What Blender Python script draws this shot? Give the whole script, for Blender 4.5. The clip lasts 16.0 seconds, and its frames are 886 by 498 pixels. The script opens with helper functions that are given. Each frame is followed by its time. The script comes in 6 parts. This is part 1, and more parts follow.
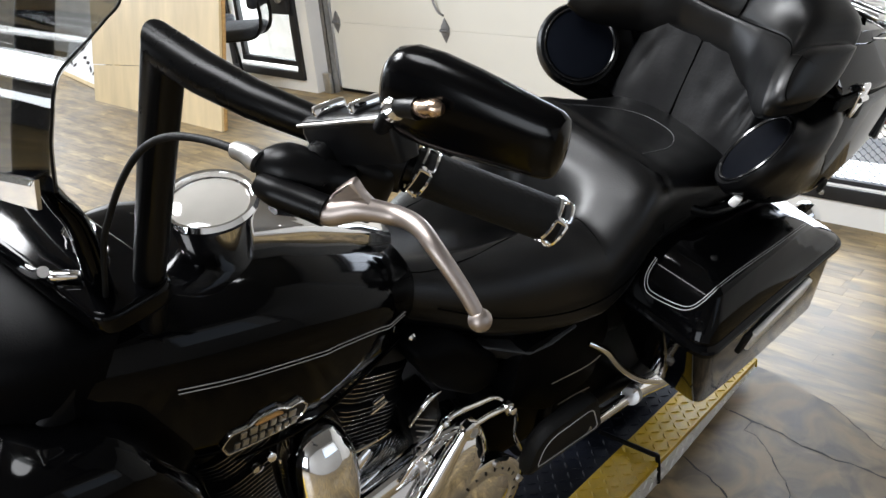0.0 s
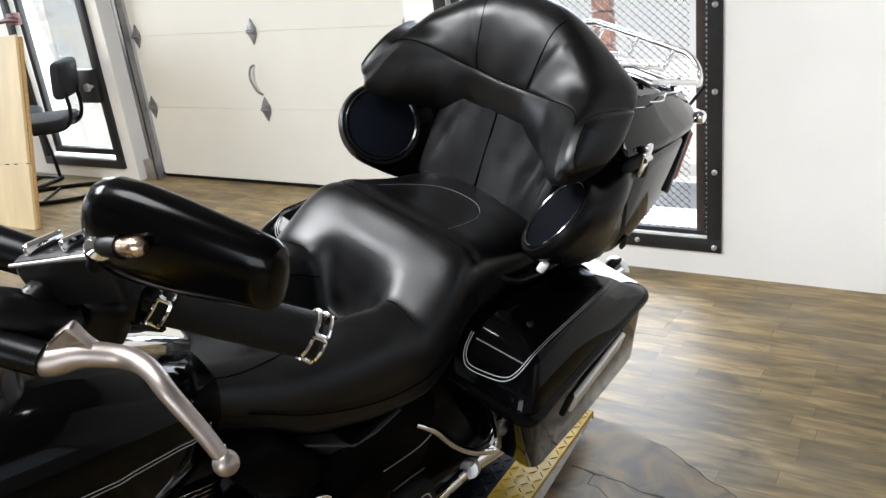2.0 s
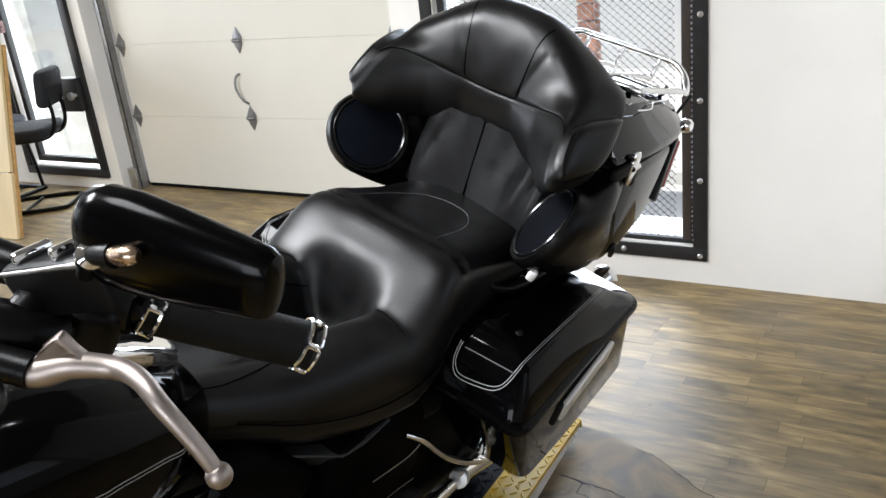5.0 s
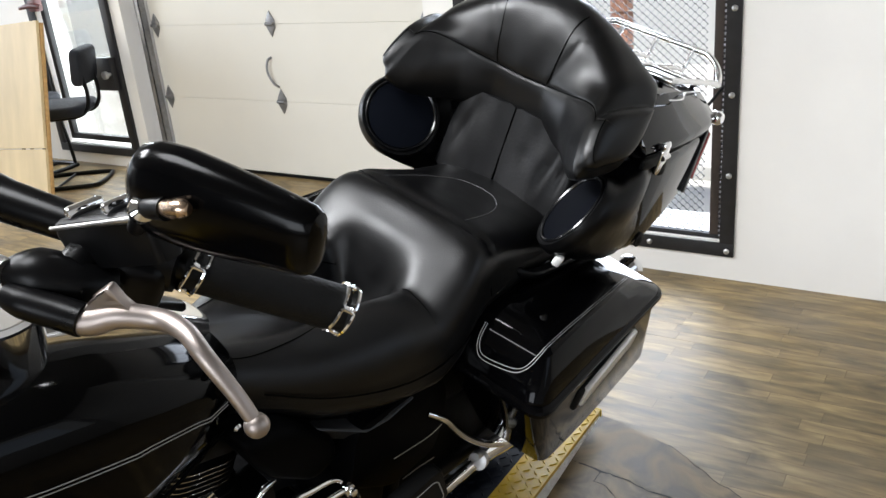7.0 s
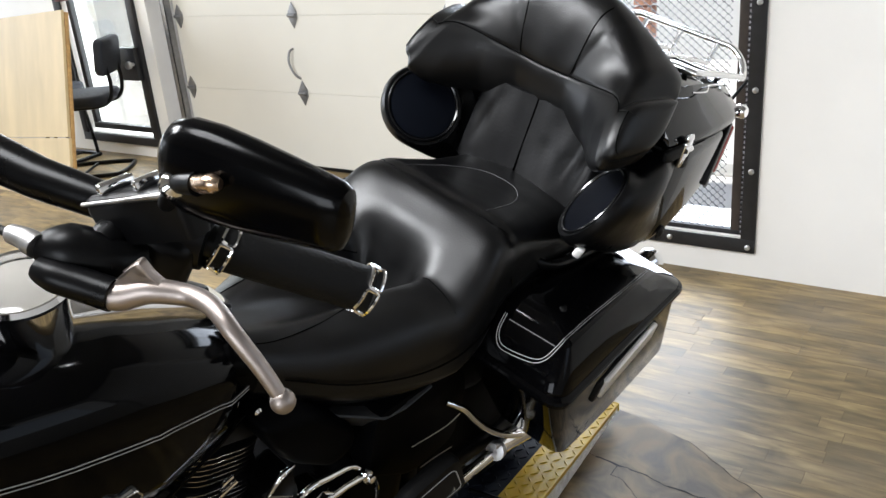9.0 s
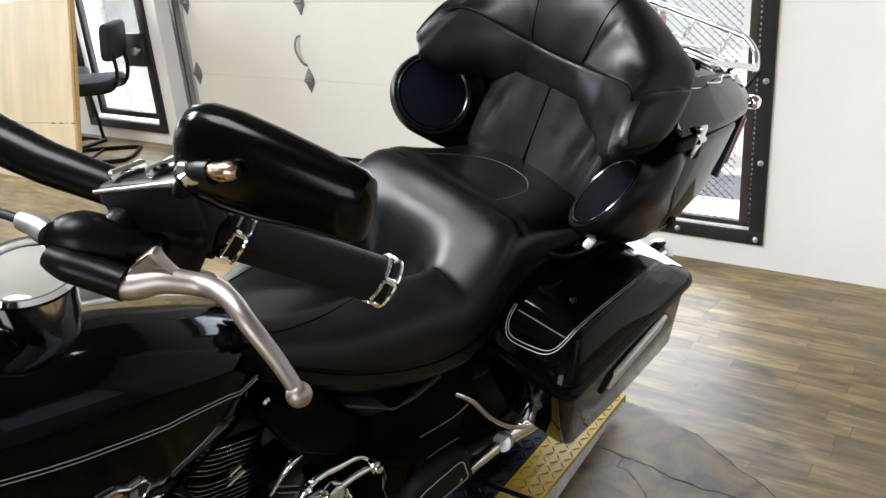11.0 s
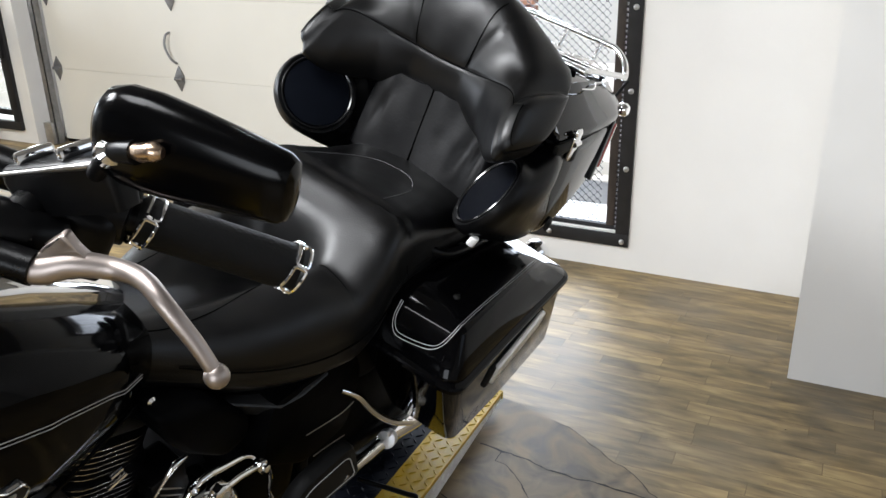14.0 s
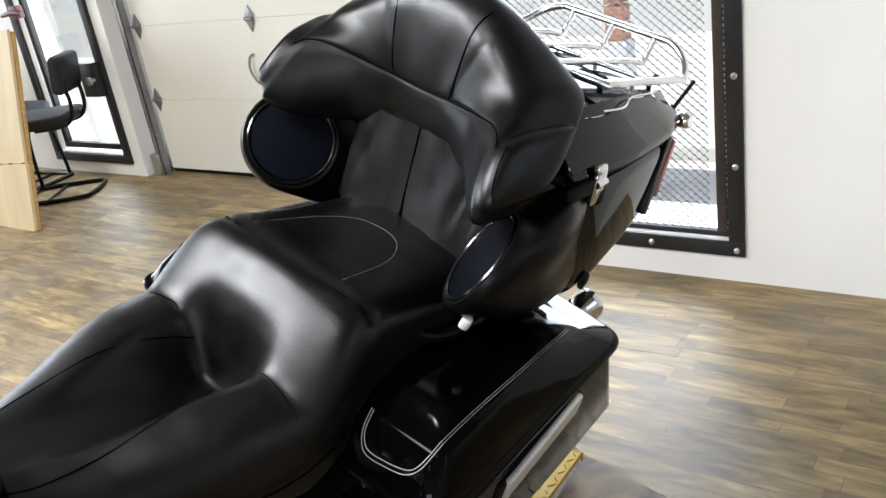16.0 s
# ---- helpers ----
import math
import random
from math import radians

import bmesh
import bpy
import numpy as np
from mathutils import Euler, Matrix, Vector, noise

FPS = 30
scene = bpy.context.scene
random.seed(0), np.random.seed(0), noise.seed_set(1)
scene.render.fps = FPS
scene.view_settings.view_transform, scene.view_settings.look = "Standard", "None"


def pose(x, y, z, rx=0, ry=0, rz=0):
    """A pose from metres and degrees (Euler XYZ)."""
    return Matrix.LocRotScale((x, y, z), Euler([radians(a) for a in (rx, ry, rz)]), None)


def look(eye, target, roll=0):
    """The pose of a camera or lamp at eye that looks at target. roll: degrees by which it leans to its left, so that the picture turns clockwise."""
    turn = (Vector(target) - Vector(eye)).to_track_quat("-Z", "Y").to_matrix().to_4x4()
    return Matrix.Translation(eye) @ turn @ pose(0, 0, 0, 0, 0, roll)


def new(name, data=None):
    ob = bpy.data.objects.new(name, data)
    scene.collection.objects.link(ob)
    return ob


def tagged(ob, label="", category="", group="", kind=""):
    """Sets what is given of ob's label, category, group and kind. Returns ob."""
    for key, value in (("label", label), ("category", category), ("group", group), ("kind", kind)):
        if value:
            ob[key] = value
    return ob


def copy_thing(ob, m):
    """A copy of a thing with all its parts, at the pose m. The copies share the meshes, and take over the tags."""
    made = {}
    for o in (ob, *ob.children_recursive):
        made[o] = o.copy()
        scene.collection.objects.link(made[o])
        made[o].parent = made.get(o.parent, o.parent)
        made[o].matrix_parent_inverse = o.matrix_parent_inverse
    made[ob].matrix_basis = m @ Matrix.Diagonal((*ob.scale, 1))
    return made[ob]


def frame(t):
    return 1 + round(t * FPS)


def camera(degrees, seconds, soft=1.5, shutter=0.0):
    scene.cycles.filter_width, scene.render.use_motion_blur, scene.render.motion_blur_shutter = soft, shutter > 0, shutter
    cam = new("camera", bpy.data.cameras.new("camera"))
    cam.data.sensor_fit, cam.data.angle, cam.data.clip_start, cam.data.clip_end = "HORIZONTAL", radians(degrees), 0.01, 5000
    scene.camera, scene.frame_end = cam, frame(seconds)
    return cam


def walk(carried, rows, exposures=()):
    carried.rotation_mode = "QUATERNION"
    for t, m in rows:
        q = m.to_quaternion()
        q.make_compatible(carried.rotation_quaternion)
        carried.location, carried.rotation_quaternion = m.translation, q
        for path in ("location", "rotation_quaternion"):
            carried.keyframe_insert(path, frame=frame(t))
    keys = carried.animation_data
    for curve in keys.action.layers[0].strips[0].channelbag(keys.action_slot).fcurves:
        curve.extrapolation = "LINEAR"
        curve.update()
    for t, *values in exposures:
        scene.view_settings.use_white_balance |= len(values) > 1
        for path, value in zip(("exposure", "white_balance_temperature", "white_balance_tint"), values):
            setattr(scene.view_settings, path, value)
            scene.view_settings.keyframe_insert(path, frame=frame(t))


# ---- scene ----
cam = camera(54.8, 16.0)
PATH = [
    (0, (0.209, -0.034, 1.449), (-1.062, 1.263, 0.612), -5.6),
    (0.5, (0.246, 0.002, 1.458), (-0.898, 1.443, 0.675), -7.7),
    (1, (0.251, 0.023, 1.455), (-0.821, 1.529, 0.693), -7.9),
    (1.5, (0.241, 0.039, 1.458), (-0.788, 1.585, 0.716), -7.5),
    (2, (0.241, 0.042, 1.462), (-0.778, 1.6, 0.73), -6.9),
    (2.5, (0.24, 0.046, 1.466), (-0.772, 1.613, 0.745), -6.7),
    (3, (0.237, 0.048, 1.463), (-0.769, 1.619, 0.743), -6.7),
    (5.3, (0.231, 0.04, 1.459), (-0.76, 1.623, 0.743), -6.6),
    (5.5, (0.23, 0.035, 1.457), (-0.784, 1.601, 0.737), -6.6),
    (6, (0.234, 0.032, 1.454), (-0.776, 1.596, 0.723), -5.9),
    (6.5, (0.235, 0.023, 1.454), (-0.802, 1.569, 0.724), -5.7),
    (7, (0.237, 0.02, 1.453), (-0.799, 1.567, 0.722), -5.4),
    (7.5, (0.236, 0.017, 1.449), (-0.81, 1.55, 0.703), -4.8),
    (8, (0.236, 0.015, 1.449), (-0.826, 1.54, 0.712), -4.7),
    (8.5, (0.236, 0.014, 1.447), (-0.827, 1.535, 0.703), -4.7),
    (9, (0.235, 0.012, 1.446), (-0.834, 1.532, 0.707), -5.1),
    (11.5, (0.215, 0.017, 1.441), (-0.854, 1.523, 0.674), -4.5),
    (12, (0.211, 0.016, 1.437), (-0.849, 1.527, 0.667), -4.0),
    (12.5, (0.205, 0.015, 1.434), (-0.835, 1.528, 0.642), -3.0),
    (13, (0.198, 0.001, 1.436), (-0.802, 1.545, 0.651), -1.3),
    (13.5, (0.198, -0.007, 1.435), (-0.727, 1.583, 0.65), -1.1),
    (14, (0.209, -0.02, 1.441), (-0.605, 1.639, 0.676), -1.2),
    (14.5, (0.204, -0.054, 1.445), (-0.565, 1.636, 0.7), -0.1),
    (15, (0.221, -0.048, 1.445), (-0.507, 1.663, 0.709), 0.7),
    (15.5, (0.256, 0.191, 1.421), (-0.607, 1.841, 0.69), -2.2),
    (16, (0.267, 0.442, 1.424), (-0.853, 1.911, 0.657), -9.3),
]

walk(cam, [(t, look(eye, target, roll)) for t, eye, target, roll in PATH],
     [(0.0, -0.3, 6320, 10), (0.5, -0.27, 6320, 10), (2.0, -0.25, 6320, 10), (3.0, -0.26, 6320, 10), (6.0, -0.37, 6320, 10), (8.5, -0.28, 6320, 10),
      (11.5, -0.27, 6320, 10), (13.5, -0.33, 6320, 10), (16.0, -0.3, 6320, 10)])

# ---- world and light ----
world = bpy.data.worlds.new("world")
scene.world = world
world.use_nodes = True
wn = world.node_tree.nodes
sky = wn.new("ShaderNodeTexSky")
sky.sky_type, sky.sun_disc = "NISHITA", False
sky.sun_elevation, sky.sun_rotation = radians(82), radians(153)
world.node_tree.links.new(sky.outputs[0], wn["Background"].inputs[0])
wn["Background"].inputs[1].default_value = 0.15


def lamp(name, kind, m, energy, colour=(1, 1, 1), **sizes):
    data = bpy.data.lights.new(name, kind)
    data.energy, data.color = energy, colour
    if kind == "AREA":
        data.shape, data.size, data.size_y = "RECTANGLE", sizes["sx"], sizes["sy"]
    if kind == "SUN":
        data.angle = radians(sizes["angle"])
    ob = new(name, data)
    ob.matrix_world = m
    return ob


lamp("sun", "SUN", look((0.8, -1.6, 13), (0, 0, 0)), 5.0, (1.0, 0.95, 0.88), angle=0.6)
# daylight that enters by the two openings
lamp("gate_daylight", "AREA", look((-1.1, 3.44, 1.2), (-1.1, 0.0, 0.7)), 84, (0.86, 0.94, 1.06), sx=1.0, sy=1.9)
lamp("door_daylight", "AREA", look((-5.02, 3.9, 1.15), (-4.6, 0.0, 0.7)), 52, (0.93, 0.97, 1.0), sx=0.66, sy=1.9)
# three unseen fills, in added wall openings, that brighten walls, leather and chrome
lamp("added_west_light", "AREA", look((-8.95, 0.6, 2.05), (0.0, 0.6, 1.5)), 390, (0.91, 0.955, 1.02), sx=6.0, sy=1.55)
lamp("added_front_light", "AREA", look((0.65, -4.98, 1.8), (0.65, 0.0, 1.8)), 140, (0.95, 0.98, 1.02), sx=2.5, sy=1.8)
lamp("added_side_light", "AREA", look((2.69, 1.4, 2.0), (0.0, 1.4, 1.7)), 8, (0.97, 0.99, 1.0), sx=2.0, sy=1.25)
# unseen ceiling lamps: two small, two broad ones added to light the leather
LAMPS = [(-0.6, 2.0), (-3.2, 2.2), (-2.4, 0.0), (-0.7, -0.15)]
LAMP_W = dict(zip(LAMPS, ((1.2, 0.06), (1.2, 0.06), (280, 1.3), (50, 0.85))))
for lx, ly in LAMPS:
    bulb = lamp("unseen_ceiling_bulb", "AREA", look((lx, ly, 2.93), (lx, ly, 0)), LAMP_W[(lx, ly)][0], (0.98, 0.985, 0.99), sx=LAMP_W[(lx, ly)][1], sy=LAMP_W[(lx, ly)][1])
    bulb.data.shape = "DISK"

# ---- materials ----


def material(name, colour, rough=0.5, metal=0.0, coat=0.0, spec=0.5, grain=0.0, scale=40.0, bump=0.0, bump_scale=200.0,
             rough_var=0.0, detail=4.0, stretch=(1, 1, 1), random=0.0, coords="Object", hue=None):
    """A surface with colour variation at two scales, uneven gloss and fine relief."""
    mat = bpy.data.materials.new(name)
    mat.use_nodes = True
    t = mat.node_tree
    n, l = t.nodes, t.links
    b = n["Principled BSDF"]
    b.inputs["Metallic"].default_value, b.inputs["Roughness"].default_value = metal, rough
    b.inputs["Coat Weight"].default_value, b.inputs["Coat Roughness"].default_value = coat, 0.03
    b.inputs["Specular IOR Level"].default_value = spec
    b.inputs["Base Color"].default_value = (*colour, 1)
    tc = n.new("ShaderNodeTexCoord")
    mp = n.new("ShaderNodeMapping")
    mp.inputs["Scale"].default_value = stretch
    l.new(tc.outputs[coords], mp.inputs[0])
    src = None
    if grain or rough_var:
        no = n.new("ShaderNodeTexNoise")
        no.inputs["Scale"].default_value, no.inputs["Detail"].default_value = scale, detail
        l.new(mp.outputs[0], no.inputs["Vector"])
        n2 = n.new("ShaderNodeTexNoise")
        n2.inputs["Scale"].default_value, n2.inputs["Detail"].default_value = scale * 0.13, 3
        l.new(mp.outputs[0], n2.inputs["Vector"])
        add = n.new("ShaderNodeMath")
        add.operation = "ADD"
        l.new(no.outputs[0], add.inputs[0])
        l.new(n2.outputs[0], add.inputs[1])
        src = add.outputs[0]
    if grain:
        mr = n.new("ShaderNodeMapRange")
        mr.inputs[1].default_value, mr.inputs[2].default_value = 0.6, 1.4
        mr.inputs[3].default_value, mr.inputs[4].default_value = 1 - grain, 1 + grain
        l.new(src, mr.inputs[0])
        value = mr.outputs[0]
        if random:
            oi = n.new("ShaderNodeObjectInfo")
            m2 = n.new("ShaderNodeMapRange")
            m2.inputs[3].default_value, m2.inputs[4].default_value = 1 - random, 1 + random
            l.new(oi.outputs["Random"], m2.inputs[0])
            mu = n.new("ShaderNodeMath")
            mu.operation = "MULTIPLY"
            l.new(value, mu.inputs[0])
            l.new(m2.outputs[0], mu.inputs[1])
            value = mu.outputs[0]
        mix = n.new("ShaderNodeVectorMath")
        mix.operation = "SCALE"
        mix.inputs[0].default_value = colour
        l.new(value, mix.inputs["Scale"])
        l.new(mix.outputs[0], b.inputs["Base Color"])
    if rough_var:
        mr = n.new("ShaderNodeMapRange")
        mr.inputs[1].default_value, mr.inputs[2].default_value = 0.6, 1.4
        mr.inputs[3].default_value, mr.inputs[4].default_value = max(rough - rough_var, 0.01), rough + rough_var
        l.new(src, mr.inputs[0])
        l.new(mr.outputs[0], b.inputs["Roughness"])
    if bump:
        nb = n.new("ShaderNodeTexNoise")
        nb.inputs["Scale"].default_value, nb.inputs["Detail"].default_value = bump_scale, 3
        l.new(mp.outputs[0], nb.inputs["Vector"])
        bu = n.new("ShaderNodeBump")
        bu.inputs["Strength"].default_value, bu.inputs["Distance"].default_value = bump, 0.002
        l.new(nb.outputs[0], bu.inputs["Height"])
        l.new(bu.outputs[0], b.inputs["Normal"])
    return mat


LEATHER = material("black_leather", (0.0018, 0.0018, 0.002), 0.36, spec=0.36, grain=0.25, scale=28, rough_var=0.08, bump=0.17, bump_scale=420)
LEATHER_SOFT = material("worn_black_leather", (0.004, 0.004, 0.0044), 0.42, spec=0.28, grain=0.35, scale=25, rough_var=0.12, bump=0.2, bump_scale=160)
THREAD = material("grey_thread", (0.1, 0.1, 0.105), 0.7, grain=0.2, scale=300)
SEAM = material("seam_groove", (0.001, 0.001, 0.001), 0.8, spec=0.02, grain=0.2, scale=200)
PAINT = material("black_gloss_paint", (0.001, 0.001, 0.0012), 0.075, spec=0.12, grain=0.2, scale=6, rough_var=0.025)
SHELL = material("black_mirror_shell", (0.001, 0.001, 0.0012), 0.16, spec=0.12, grain=0.2, scale=20, rough_var=0.04)
BAR = material("satin_black_bar", (0.0015, 0.0015, 0.0017), 0.3, spec=0.16, grain=0.2, scale=30, rough_var=0.05)
GLOSS = material("black_case_gloss", (0.0015, 0.0015, 0.0018), 0.07, spec=0.5, grain=0.2, scale=20, rough_var=0.03)
SATIN = material("satin_black_metal", (0.003, 0.003, 0.0033), 0.32, spec=0.16, grain=0.3, scale=60, rough_var=0.08)
RUBBER = material("black_rubber", (0.003, 0.003, 0.003), 0.6, spec=0.2, grain=0.3, scale=80, bump=0.3, bump_scale=300)
PLASTIC = material("black_plastic", (0.0012, 0.0012, 0.0014), 0.5, spec=0.03, grain=0.2, scale=80, bump=0.2, bump_scale=500)
CHROME = material("chrome", (0.94, 0.94, 0.95), 0.06, 1.0, grain=0.04, scale=20, rough_var=0.03)
LEVER = material("satin_aluminium", (0.42, 0.365, 0.335), 0.46, 1.0, grain=0.12, scale=90, rough_var=0.07)
BRONZE = material("bronze_anodised_metal", (0.6, 0.45, 0.33), 0.28, 1.0, grain=0.2, scale=120, rough_var=0.08)
RACK = material("satin_chrome", (0.85, 0.85, 0.85), 0.22, 1.0, grain=0.08, scale=60, rough_var=0.06)
SILVER = material("brushed_silver", (0.55, 0.54, 0.53), 0.34, 1.0, grain=0.15, scale=120, rough_var=0.1)
DARKMETAL = material("dark_engine_metal", (0.008, 0.008, 0.009), 0.4, 0.3, grain=0.3, scale=60, rough_var=0.1)
FINEDGE = material("machined_fin_edge", (0.6, 0.6, 0.6), 0.25, 1.0, grain=0.1, scale=100)
POD_RING = material("polished_black_trim", (0.004, 0.004, 0.0045), 0.16, spec=0.7, grain=0.2, scale=60, rough_var=0.05)
# the blue of reflected sky is put into this mesh's colour and specular tint
GRILLE = material("speaker_mesh", (0.002, 0.0024, 0.004), 0.36, spec=0.13, grain=0.3, scale=400, bump=0.3, bump_scale=1500)
GRILLE.node_tree.nodes["Principled BSDF"].inputs["Specular Tint"].default_value = (0.6, 0.72, 1.0, 1)
STRIPE = material("silver_pinstripe", (0.4, 0.4, 0.4), 0.3, grain=0.1, scale=50)
WALL = material("white_wall_paint", (0.77, 0.755, 0.725), 0.6, grain=0.035, scale=5, bump=0.15, bump_scale=60)
# wall tones darkened so that unseen walls throw less light on the leather
WALL_HALF_DIMMED = material("half_dimmed_wall", (0.4, 0.39, 0.375), 0.6, grain=0.05, scale=5, bump=0.15, bump_scale=60)
WALL_DIMMED = material("dimmed_wall", (0.07, 0.07, 0.073), 0.6, grain=0.05, scale=5, bump=0.15, bump_scale=60)
DOORPAINT = material("cream_door_paint", (0.72, 0.695, 0.625), 0.45, grain=0.03, scale=4, bump=0.1, bump_scale=90)
CEILING = material("ceiling_paint", (0.2, 0.195, 0.185), 0.8, grain=0.04, scale=4)
STEEL = material("galvanised_steel", (0.5, 0.5, 0.5), 0.4, 0.9, grain=0.2, scale=40, rough_var=0.1)
ZINC = material("dull_zinc", (0.25, 0.25, 0.255), 0.45, 0.7, grain=0.3, scale=40, rough_var=0.1)
IRON = material("dark_painted_iron", (0.016, 0.0155, 0.0165), 0.5, spec=0.3, grain=0.4, scale=30, rough_var=0.1, bump=0.2, bump_scale=150)
RUST = material("rusty_iron", (0.032, 0.023, 0.018), 0.7, grain=0.5, scale=35, rough_var=0.1, bump=0.4, bump_scale=120)
PLY = material("plywood", (0.6, 0.465, 0.26), 0.55, grain=0.2, scale=9, stretch=(1, 1, 0.25), bump=0.1, bump_scale=80)
PLYEDGE = material("plywood_edge", (0.45, 0.27, 0.1), 0.7, grain=0.3, scale=60, stretch=(1, 1, 6))
FABRIC = material("dark_blue_fabric", (0.006, 0.008, 0.014), 0.85, grain=0.3, scale=120, bump=0.5, bump_scale=600)
YELLOW = material("worn_yellow_paint", (0.43, 0.275, 0.008), 0.5, spec=0.25, grain=0.28, scale=22, rough_var=0.12, bump=0.2, bump_scale=120)
PLATE = material("bare_diamond_plate", (0.38, 0.37, 0.35), 0.34, 0.85, grain=0.3, scale=30, rough_var=0.12)
BLUEBLACK = material("dark_diamond_plate", (0.003, 0.004, 0.008), 0.5, 0.0, spec=0.1, grain=0.4, scale=30, rough_var=0.1)


def plank_material():
    """Laminate strips: streaked grain, each piece its own shade."""
    mat = bpy.data.materials.new("laminate_plank")
    mat.use_nodes = True
    n, l = mat.node_tree.nodes, mat.node_tree.links
    b = n["Principled BSDF"]
    oi, geo, add = n.new("ShaderNodeObjectInfo"), n.new("ShaderNodeNewGeometry"), n.new("ShaderNodeMath")
    l.new(oi.outputs["Random"], add.inputs[0])
    l.new(geo.outputs["Random Per Island"], add.inputs[1])
    off = n.new("ShaderNodeCombineXYZ")
    big = n.new("ShaderNodeMath")
    big.operation = "MULTIPLY"
    big.inputs[1].default_value = 57.0
    l.new(add.outputs[0], big.inputs[0])
    for k in range(3):
        l.new(big.outputs[0], off.inputs[k])
    vec = n.new("ShaderNodeVectorMath")
    l.new(geo.outputs["Position"], vec.inputs[0])
    l.new(off.outputs[0], vec.inputs[1])
    mp = n.new("ShaderNodeMapping")
    mp.inputs["Scale"].default_value = (3.2, 17, 1)
    l.new(vec.outputs[0], mp.inputs[0])
    no = n.new("ShaderNodeTexNoise")
    no.inputs["Scale"].default_value, no.inputs["Detail"].default_value, no.inputs["Distortion"].default_value = 2.2, 9, 0.5
    l.new(mp.outputs[0], no.inputs["Vector"])
    ramp = n.new("ShaderNodeValToRGB")
    e = ramp.color_ramp.elements
    e[0].position, e[0].color = 0.16, (0.12, 0.083, 0.034, 1)
    e[1].position, e[1].color = 0.84, (0.46, 0.335, 0.145, 1)
    m = ramp.color_ramp.elements.new(0.5)
    m.color = (0.27, 0.19, 0.082, 1)
    l.new(no.outputs[0], ramp.inputs[0])
    fr = n.new("ShaderNodeMath")
    fr.operation = "FRACT"
    l.new(add.outputs[0], fr.inputs[0])
    tone = n.new("ShaderNodeMapRange")
    tone.inputs[3].default_value, tone.inputs[4].default_value = 0.66, 1.18
    l.new(fr.outputs[0], tone.inputs[0])
    # a grey weathered wash over some of it
    wash = n.new("ShaderNodeTexNoise")
    wash.inputs["Scale"].default_value, wash.inputs["Detail"].default_value = 2.3, 4
    l.new(geo.outputs["Position"], wash.inputs["Vector"])
    wr = n.new("ShaderNodeMapRange")
    wr.inputs[1].default_value, wr.inputs[2].default_value, wr.inputs[4].default_value = 0.42, 0.8, 0.5
    l.new(wash.outputs[0], wr.inputs[0])
    grey = n.new("ShaderNodeMix")
    grey.data_type = "RGBA"
    grey.inputs[7].default_value = (0.2, 0.185, 0.165, 1)
    l.new(wr.outputs[0], grey.inputs[0])
    sc = n.new("ShaderNodeVectorMath")
    sc.operation = "SCALE"
    l.new(ramp.outputs[0], sc.inputs[0])
    # worn pale patches and darker traffic marks
    patch = n.new("ShaderNodeTexNoise")
    patch.inputs["Scale"].default_value, patch.inputs["Detail"].default_value, patch.inputs["Distortion"].default_value = 5.0, 6, 1.0
    pm = n.new("ShaderNodeMapping")
    pm.inputs["Scale"].default_value = (0.8, 2.6, 1)
    l.new(geo.outputs["Position"], pm.inputs[0])
    l.new(pm.outputs[0], patch.inputs["Vector"])
    pr = n.new("ShaderNodeMapRange")
    pr.inputs[1].default_value, pr.inputs[2].default_value = 0.35, 0.65
    pr.inputs[3].default_value, pr.inputs[4].default_value = 0.6, 1.2
    l.new(patch.outputs[0], pr.inputs[0])
    both = n.new("ShaderNodeMath")
    both.operation = "MULTIPLY"
    l.new(tone.outputs[0], both.inputs[0])
    l.new(pr.outputs[0], both.inputs[1])
    l.new(both.outputs[0], sc.inputs["Scale"])
    l.new(sc.outputs[0], grey.inputs[6])
    l.new(grey.outputs[2], b.inputs["Base Color"])
    rr = n.new("ShaderNodeMapRange")
    rr.inputs[3].default_value, rr.inputs[4].default_value = 0.38, 0.52
    b.inputs["Specular IOR Level"].default_value = 0.45
    l.new(no.outputs[0], rr.inputs[0])
    l.new(rr.outputs[0], b.inputs["Roughness"])
    bu = n.new("ShaderNodeBump")
    bu.inputs["Strength"].default_value, bu.inputs["Distance"].default_value = 0.12, 0.001
    l.new(no.outputs[0], bu.inputs["Height"])
    l.new(bu.outputs[0], b.inputs["Normal"])
    return mat


PLANK = plank_material()


